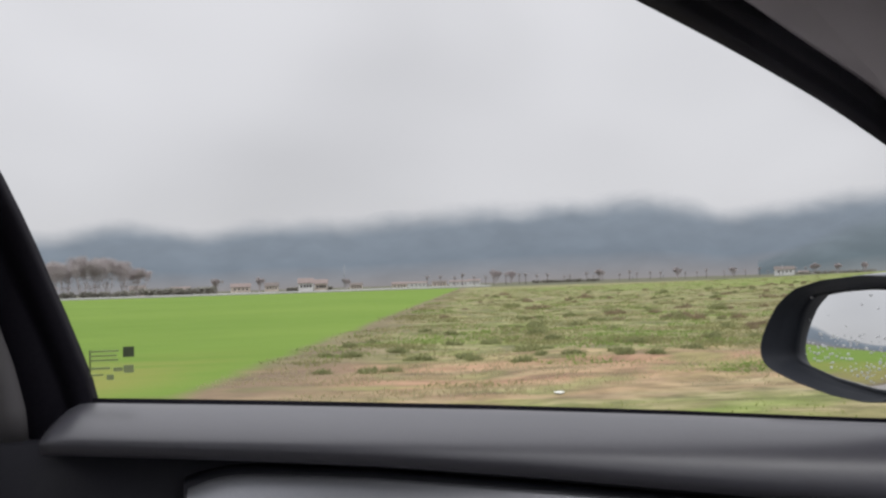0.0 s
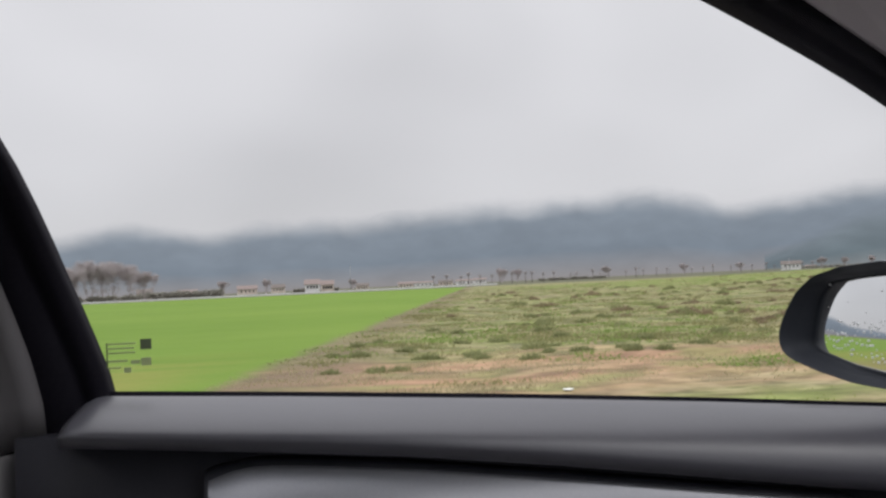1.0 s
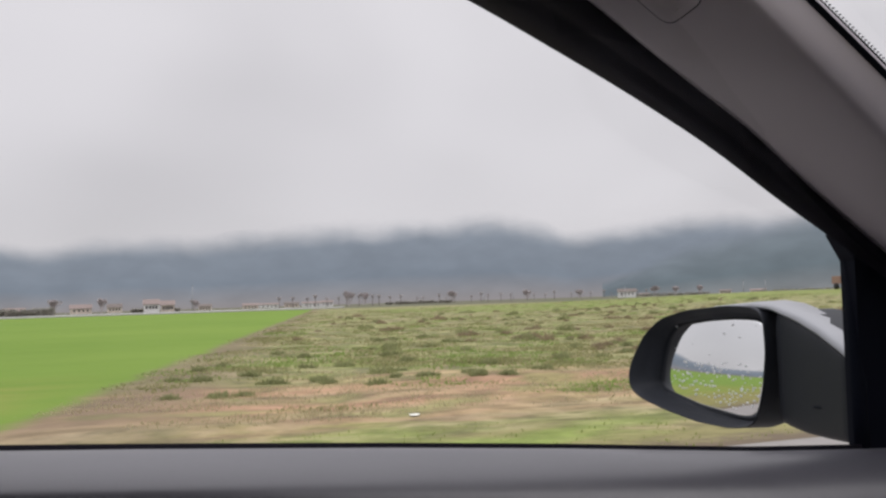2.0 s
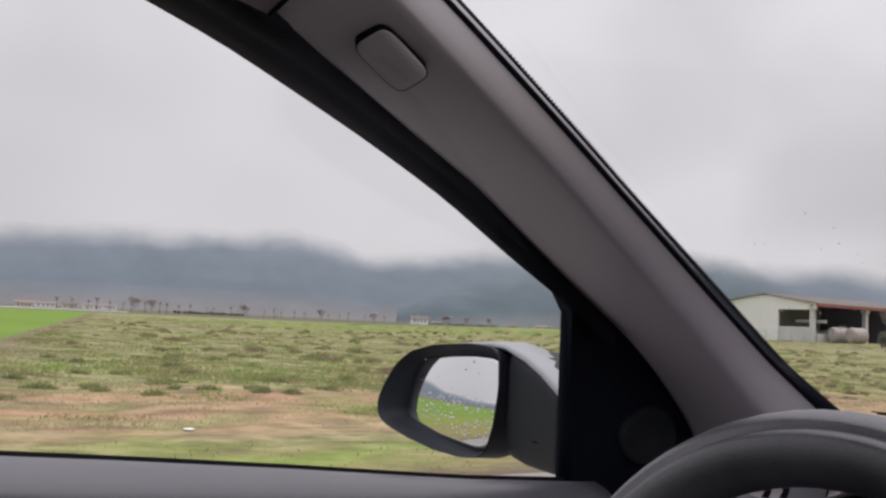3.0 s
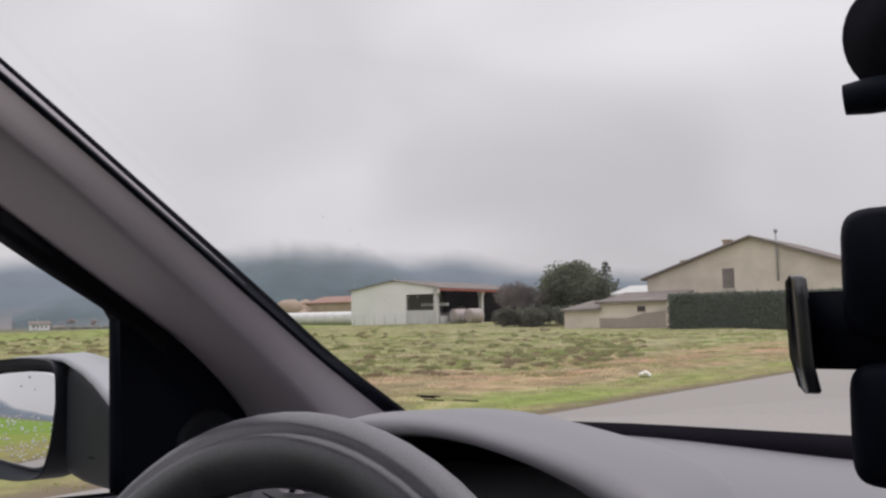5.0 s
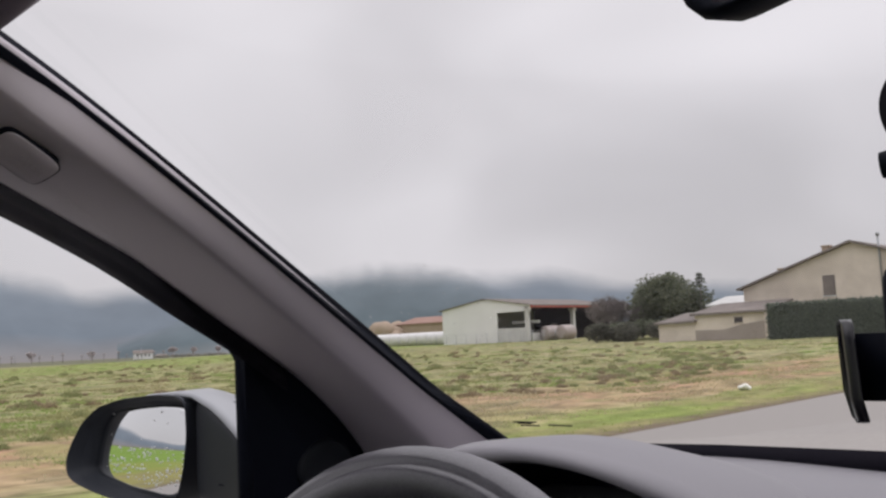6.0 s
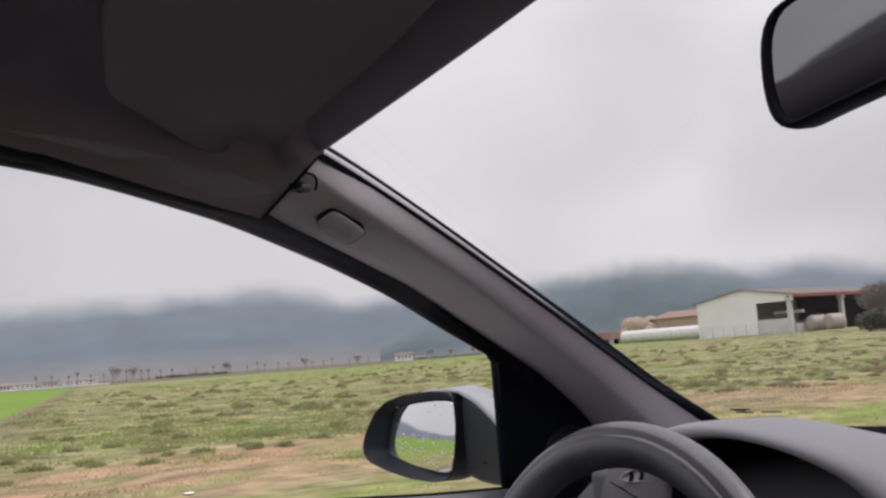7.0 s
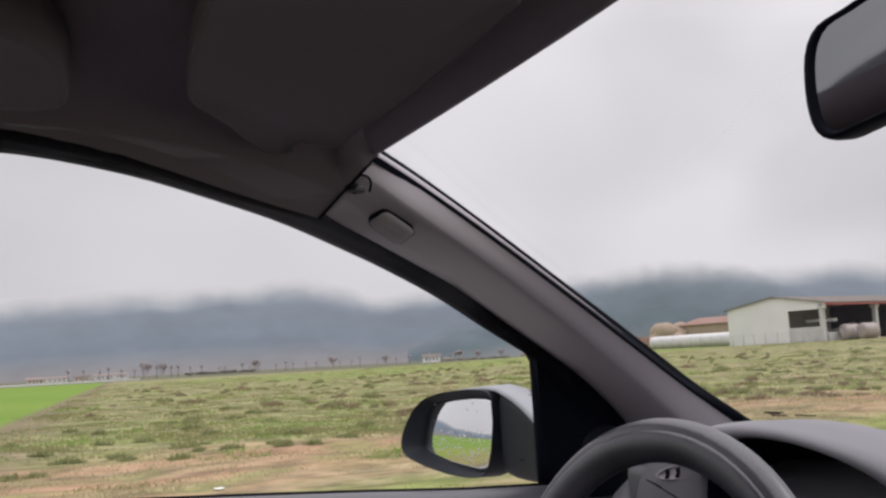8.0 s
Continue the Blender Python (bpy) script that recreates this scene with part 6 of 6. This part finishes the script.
def scrub(name, label, x0, x1, y0, y1, h, seed, leaf, count, group=""):
    rng = random.Random(seed)
    blobs = []
    nb = max(4, int((x1 - x0) / (h * 0.5)))
    for i in range(nb):
        blobs.append((rng.uniform(0, x1 - x0), rng.uniform(0, y1 - y0), h * rng.uniform(0.35, 0.62), h * rng.uniform(0.35, 0.55), 0.8))
    v, f = leaf_cloud(rng, blobs, count, 0.13)
    ob = raw(name, v, f, leaf)
    ob.location = (x0, y0, farm_rise(x0, y0))
    return tagged(ob, label, "bush", group)


scrub("bush", "dull green bramble bush beside the shed", -48.5, -38.8, 74.0, 76.0, 2.0, 8, SCRUB, 4600)
scrub("bush", "dark low bush under the evergreen tree", -47.5, -40.5, 76.5, 78.0, 2.2, 12, LEAF, 3600)
scrub("bush", "tangled brown scrub before the barn", -54.6, -48.6, 83.0, 85.0, 2.5, 15, SCRUB, 3600)


def build_hedge():
    rng = random.Random(17)
    he = thing("hedge", "tall clipped dark green hedge before the farmhouse", "hedge", at=(-28.05, 65.2, 0.54))
    bm = bmesh.new()
    box(bm, (0.1, 0.15, -0.1), (15.9, 1.15, 2.40), 0.12)
    part("core", bm, HEDGE, he)
    v, f = [], []
    for _ in range(7000):
        side = rng.random()
        if side < 0.72:
            p = Vector((rng.uniform(0, 16), rng.uniform(-0.02, 0.16), rng.uniform(0, 2.52)))
        else:
            p = Vector((rng.uniform(0, 16), rng.uniform(0, 1.3), 2.43 + rng.uniform(-0.05, 0.22) * rng.random()))
        a = Vector((rng.gauss(0, 1), rng.gauss(0, 0.6), rng.gauss(0, 1))).normalized() * 0.10
        b = a.cross(Vector((rng.gauss(0, 1), rng.gauss(0, 1), rng.gauss(0, 1)))).normalized() * 0.06
        k = len(v)
        v += [p - a, p + b, p + a, p - b]
        f += [(k, k + 1, k + 2), (k, k + 2, k + 3)]
    raw("leaves", v, f, HEDGE, he)


build_hedge()

# ---- pollard avenue on the far side of the fields ----
def pollard(seed):
    rng = random.Random(seed)
    tr = thing("pollard_tree", "pollarded bare tree in an avenue on the plain", "tree", "avenue of pollards")
    bm = bmesh.new()
    tube(bm, [(0, 0, -0.2), (0.05, 0.02, 1.8), (0, 0, 3.5)], [0.27, 0.18, 0.21], 8)
    for i in range(5):
        a = i * 1.26 + rng.random()
        tube(bm, [(0, 0, 3.3), (0.35 * math.cos(a), 0.35 * math.sin(a), 3.9), (0.5 * math.cos(a), 0.5 * math.sin(a), 4.4)], [0.14, 0.11, 0.14], 6)
    part("trunk", bm, BARK, tr)
    bm = bmesh.new()
    for i in range(90):
        a, e = rng.uniform(0, 2 * math.pi), rng.uniform(0.3, 1.3)
        q = Vector((0.4 * math.cos(a), 0.4 * math.sin(a), 4.2))
        d = Vector((math.cos(a) * math.cos(e), math.sin(a) * math.cos(e), math.sin(e)))
        tube(bm, [q, q + d * rng.uniform(0.4, 1.2)], [0.03, 0.012], 3, False)
    part("twigs", bm, HAZED_TWIG, tr)
    return tr


first = pollard(1)
second = pollard(2)
rng = random.Random(6)
spots = []
for i in range(34):
    a = 80.2 - i * 0.66 + rng.uniform(-0.22, 0.22)
    dist = 395 + 8.0 * i + rng.uniform(-6, 6)
    spots.append((-dist * math.sin(radians(a)), dist * math.cos(radians(a))))
first.location, second.location = (*spots[0], 0), (*spots[1], 0)
for i, (x, y) in enumerate(spots[2:]):
    c = copy_thing(first if i % 2 else second, pose(x, y, 0, 0, 0, rng.uniform(0, 360)))
    s = rng.uniform(0.72, 1.15)
    c.scale = (s, s, s)

# paler copy of the scrub: distance haze put into the leaf colour
HAZED_SCRUB = leafy("haze_paled_far_scrub", (0.330, 0.320, 0.280), (0.430, 0.410, 0.360))

# ---- hamlet and roadside on the far plain ----
def polar(az, dist):
    return -dist * math.sin(radians(az)), dist * math.cos(radians(az))


FAR_HOUSES = ((97.2, 430, 9, 7, 2.9, 4.6), (94.8, 520, 14, 8, 2.6, 4.0), (91.4, 560, 16, 8, 3.2, 5.2), (89.6, 600, 12, 8, 3.4, 5.4), (87.6, 420, 9, 8, 3.6, 5.6), (86.7, 430, 8, 7, 3.2, 5.0), (84.6, 640, 12, 8, 3.2, 5.2),
              (82.0, 700, 16, 9, 3.0, 5.0), (80.9, 760, 22, 9, 3.4, 5.0), (79.6, 740, 16, 9, 3.6, 5.4), (78.4, 760, 22, 9, 3.6, 5.2), (77.5, 780, 14, 9, 4.2, 6.0), (59.6, 640, 17, 9, 5.0, 7.6), (59.4, 900, 12, 8, 3.0, 4.6), (58.6, 930, 12, 8, 2.8, 4.2), (54.0, 800, 13, 9, 3.2, 5.0), (52.2, 840, 18, 9, 3.2, 4.8))
for i, (a, d, w_, dp, ev, rd) in enumerate(FAR_HOUSES):
    x, y = polar(a, d)
    w_ *= 0.7
    if d > 600:
        ev, rd = ev * 0.75, rd * 0.75
    white = i in (4, 8, 10, 11, 12)
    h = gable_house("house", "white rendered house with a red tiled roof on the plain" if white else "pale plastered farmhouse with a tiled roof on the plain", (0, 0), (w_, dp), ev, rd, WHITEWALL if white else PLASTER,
                    HAZED_ROOF if i % 3 else TILE_GREY, "x", 0.4, [("y", w_ * q, ev - 1.9, 0.9, 1.2) for q in (0.2, 0.42, 0.62, 0.82)], "house", "houses on the plain")
    h.matrix_basis = pose(x, y, 0, 0, 0, a) @ pose(-w_ / 2, 0, 0)
for i, (a, d, h) in enumerate(((101.6, 330, 12.5), (100.2, 335, 14.0), (98.9, 345, 14.5), (97.9, 350, 13.0), (103.0, 330, 12.0), (99.5, 338, 13.0), (101.0, 352, 12.0), (97.2, 356, 11.0), (102.3, 340, 12.5), (92.8, 520, 8.0), (90.3, 560, 8.5), (85.2, 620, 7.0), (76.2, 600, 9.5), (75.3, 620, 9.0), (58.0, 800, 9.0), (56.8, 820, 8.0), (65.5, 700, 8.0), (70.0, 680, 8.5), (55.4, 780, 8.0), (62.4, 760, 7.5))):
    x, y = polar(a, d)
    bare_tree("bare_tree", "bare brownish winter tree on the plain", (x, y, 0), h, 70 + i, HAZED_TWIG, 4, 0.40, "bare trees on the plain", 6, 0.42)
for i, (a0, a1, d, h) in enumerate(((103.5, 97.4, 335, 2.4), (97.2, 93.0, 400, 3.4), (88.6, 86.0, 520, 2.2), (74.0, 70.0, 640, 2.2), (60.0, 55.0, 850, 3.0), (52.0, 46.0, 700, 3.0))):
    (x0, y0), (x1, y1) = polar(a0, d), polar(a1, d)
    rng = random.Random(90 + i)
    n_ = int(math.hypot(x1 - x0, y1 - y0) / 1.6)
    blobs = [((x1 - x0) * s, (y1 - y0) * s + rng.uniform(-1, 1), h * rng.uniform(0.3, 0.5), h * rng.uniform(0.42, 0.6), 0.9) for s in np.linspace(0, 1, n_)]
    v, f = leaf_cloud(rng, blobs, 2600, 0.5)
    ob = raw("field_hedge", v, f, HAZED_SCRUB)
    ob.location = (x0, y0, 0)
    tagged(ob, "overgrown field hedge on the plain, painted pale for distance haze", "hedge", kind="stuff")


def lamp_post(a, d, h):
    x, y = polar(a, d)
    lp = thing("street_lamp", "slim grey street lamp on the plain", "lamp", "street lamps", at=(x, y, 0))
    bm = bmesh.new()
    tube(bm, [(0, 0, -0.1), (0, 0, h * 0.5), (0, 0, h)], [0.16, 0.13, 0.10], 8)
    part("pole", bm, STEEL, lp)
    bm = bmesh.new()
    box(bm, (-0.7, -0.15, h - 0.05), (0.7, 0.15, h + 0.12), 0.03)
    part("lamp_head", bm, STEEL, lp, smooth=False)


for a, d, h in ((85.3, 420, 11.0), (66.3, 520, 5.0), (68.1, 500, 4.5), (59.7, 560, 6.5), (53.0, 420, 6.0), (51.8, 420, 6.0)):
    lamp_post(a, d, h)
# far road edge: pale kerb line behind the crop
bm = bmesh.new()
loft(bm, [[(x, y, -0.1), (x, y, 0.45), (x - 0.5, y, 0.5), (x - 1.0, y, -0.1)] for x, y in ((-268, -120), (-266, -40), (-272, 20), (-300, 72))])
tagged(part("roadside_barrier", bm, CONCRETE), "low pale barrier along the far road", "barrier", kind="structure")

# ---- litter on the verge ----
def crumpled(name, label, at, size, seed, flat=1.0):
    bm = bmesh.new()
    bmesh.ops.create_icosphere(bm, subdivisions=3, radius=1.0, matrix=Matrix.Diagonal((size, size * 0.75, size * 0.5, 1)))
    for v in bm.verts:
        v.co += size * 0.5 * Vector(noise.noise_vector(v.co * (1.6 / size) + Vector((seed, 0, 0)))) * 0.7
        v.co.z = max(v.co.z + size * 0.3, 0.0) * flat
    ob = part(name, bm, BAG, smooth=False)
    ob.location = at
    tagged(ob, label, "litter")


crumpled("plastic_bag", "crumpled white plastic bag lying on the verge", (-8.7, 19.3, 0.0), 0.15, 3)
crumpled("paper_scrap", "pale paper scrap in the rough grass", (-9.6, 2.9, 0.0), 0.07, 8, 0.35)


# ---- grass ----
def tufts(name, label, mat, seed, count, place, height, blades, width, spread=1.0):
    """Short bent blades in low tufts, joined into one mesh."""
    rng = random.Random(seed)
    verts, faces = [], []
    made = 0
    while made < count:
        spot = place(rng)
        if spot is None:
            continue
        made += 1
        x, y = spot
        z = ground_height(x, y) - 0.01
        far = math.hypot(x, y)
        big = rng.uniform(0.6, 1.2) * (1 + 0.6 * max(0, noise.noise((x * 0.25, y * 0.25, 1.0))))
        for _ in range(blades):
            a = rng.uniform(0, 2 * math.pi)
            h = height * big * rng.uniform(0.6, 1.2)
            r = 0.14 * spread * big * math.sqrt(rng.random()) + 0.02
            lean = rng.uniform(0.2, 0.8) * h
            bx, by = x + r * math.cos(a), y + 1.6 * r * math.sin(a)
            wv = (width * (1 + far / 22)) * rng.uniform(0.7, 1.3)
            px, py = -math.sin(a) * wv, math.cos(a) * wv
            k = len(verts)
            verts += [(bx - px, by - py, z), (bx + px, by + py, z), (bx + px * 0.6 + 0.4 * lean * math.cos(a), by + py * 0.6 + 0.4 * lean * math.sin(a), z + h * 0.6), (bx + lean * math.cos(a), by + lean * math.sin(a), z + h)]
            faces += [(k, k + 1, k + 2), (k, k + 2, k + 3)]
    ob = raw(name, verts, faces, mat)
    tagged(ob, label, "grass", kind="stuff")


def rough_spot(rng):
    d = 13 + 65 * rng.random() ** 1.8
    x = -d
    y = rng.uniform(-0.1 * d, 1.0 + 2.6 * d)
    if crop_side(x, y) or noise.noise((x * 0.30, y * 0.14, 5.0)) < 0.0 + 0.30 * (9 < d < 15):
        return None
    return x, y


def verge_spot(rng):
    x = -6.75 - 1.9 * rng.random() ** 1.3
    return x, rng.uniform(-8, 60)


tufts("rough_grass", "low tussocks of olive and straw coloured rough grass", GRASS, 31, 9000, rough_spot, 0.034, 6, 0.006)
def strip_spot(rng):
    x = -8.4 - 5.6 * rng.random()
    y = rng.uniform(-4, 34)
    if crop_side(x, y) or noise.noise((x * 0.6, y * 0.3, 2.0)) < -0.05:
        return None
    return x, y


tufts("strip_grass", "thin straw coloured grass on the worn earth strip", STRAW_TUFT, 35, 4200, strip_spot, 0.040, 6, 0.0055, 1.3)
tufts("verge_grass", "bright green grass along the road edge", GRASS_GREEN, 33, 1300, verge_spot, 0.028, 7, 0.006)


def build_weeds(label, mat, seed, count, most):
    """Soft rounded weed clumps scattered over the pasture: fuzzy domes of fine short blades."""
    rng = random.Random(seed)
    verts, faces, made = [], [], 0
    while made < count:
        d = 13.0 + 75 * rng.random() ** 1.5
        x, y = -d, rng.uniform(-0.05 * d, 2.2 * d)
        if crop_side(x, y - 0.05 * d) or y > 62 or noise.noise((x * 0.1, y * 0.1, 9.0 + seed)) < -0.10:
            continue
        made += 1
        r = (0.09 + most * rng.random() ** 2.2 * min(1.0, 0.22 + (d - 12) / 34)) * rng.uniform(0.7, 1.2)
        h = r * rng.uniform(0.75, 1.25)
        z = ground_height(x, y) - 0.03
        lobes = [(0.0, 0.0, 1.0)] + [(r * rng.uniform(-1.2, 1.2), r * rng.uniform(-1.2, 1.2), rng.uniform(0.35, 0.75)) for _ in range(3)]
        for _ in range(320):
            lx, ly, ls = rng.choice(lobes)
            a, q = rng.uniform(0, 2 * math.pi), math.sqrt(rng.random())
            bx, by = x + lx + r * ls * q * math.cos(a), y + ly + 1.2 * r * ls * q * math.sin(a)
            bz = z + h * ls * math.sqrt(max(0.0, 1 - q * q)) * rng.uniform(0.3, 1.0)
            b = rng.uniform(0, 2 * math.pi)
            w_ = 0.009 * (1 + d / 30)
            px, py = math.cos(b) * w_, math.sin(b) * w_
            tip = (bx + 0.05 * q * math.cos(a) + rng.gauss(0, 0.035), by + 0.05 * q * math.sin(a) + rng.gauss(0, 0.035), bz + rng.uniform(0.02, 0.09))
            k = len(verts)
            verts += [(bx - px, by - py, bz - 0.02), (bx + px, by + py, bz - 0.02), tip]
            faces.append((k, k + 1, k + 2))
    tagged(raw("weed_clumps", verts, faces, mat), label, "weeds", kind="stuff")


build_weeds("soft dull green weed clumps in the pasture", WEED, 37, 300, 0.30)
build_weeds("brown withered weed clumps in the pasture", BROWN_TUFT, 38, 240, 0.26)


def build_tussocks(name, label, mat, seed, count, height, radius, blades, patch, keep):
    """Rounded tussocks of bent blades all over the pasture, thinning out with distance."""
    rng = np.random.default_rng(seed)
    spots = []
    while len(spots) < count:
        a, r = radians(rng.uniform(10, 92)), 11 * (165 / 11) ** (rng.random() ** 0.85)
        x, y = -r * math.sin(a), r * math.cos(a)
        if x > -9.6 or crop_side(x, y - 0.6) or (x < -75 and y > 78) or (x > -52 and y > 60):
            continue
        if 0.5 * noise.noise((x * 0.14 + patch, y * 0.12, patch)) + noise.noise((x * 0.5, y * 0.45, patch + 3)) < keep + 0.34 * (-15.5 < x):
            continue
        spots.append((x, y, ground_height(x, y) - 0.02, r))
    c = np.array(spots)
    big = np.exp(rng.normal(0, 0.35, len(c)))
    q, a = np.sqrt(rng.random((len(c), blades))), rng.uniform(0, 2 * math.pi, (len(c), blades))
    rad = radius * big[:, None] * q
    bx, by = c[:, :1] + rad * np.cos(a), c[:, 1:2] + 1.25 * rad * np.sin(a)
    h = height * np.sqrt(big)[:, None] * np.sqrt(np.maximum(1.02 - q * q, 0.05)) * rng.uniform(0.6, 1.15, q.shape)
    w, turn = 0.012 * (1 + c[:, 3:] / 18) * rng.uniform(0.7, 1.4, q.shape), rng.uniform(0, math.pi, q.shape)
    px, py, z0 = w * np.cos(turn), w * np.sin(turn), c[:, 2:3] + 0 * q
    lean = 0.45 * h * q
    tip = np.stack([bx + lean * np.cos(a) + rng.normal(0, 0.06, q.shape), by + lean * np.sin(a) + rng.normal(0, 0.06, q.shape), z0 + h], -1)
    v = np.stack([np.stack([bx - px, by - py, z0], -1), np.stack([bx + px, by + py, z0], -1), tip], 2).reshape(-1, 3)
    me = bpy.data.meshes.new(name)
    me.vertices.add(len(v))
    me.vertices.foreach_set("co", v.astype(np.float32).ravel())
    me.loops.add(len(v))
    me.loops.foreach_set("vertex_index", np.arange(len(v), dtype=np.int32))
    me.polygons.add(len(v) // 3)
    me.polygons.foreach_set("loop_start", np.arange(0, len(v), 3, dtype=np.int32))
    me.update(calc_edges=True)
    me.materials.append(mat)
    tagged(new(name, me), label, "grass", kind="stuff")


build_tussocks("olive_tussocks", "olive green tussocks of rough grass in the pasture", OLIVE_TUFT, 51, 2400, 0.075, 0.40, 44, 2.0, 0.0)
build_tussocks("straw_tussocks", "bleached straw coloured tussocks in the pasture", STRAW_TUFT, 52, 1900, 0.060, 0.40, 40, 7.0, 0.03)
build_tussocks("green_tussocks", "fresh green low weeds between the tussocks", GREEN_TUFT, 53, 1700, 0.065, 0.42, 44, 11.0, 0.03)
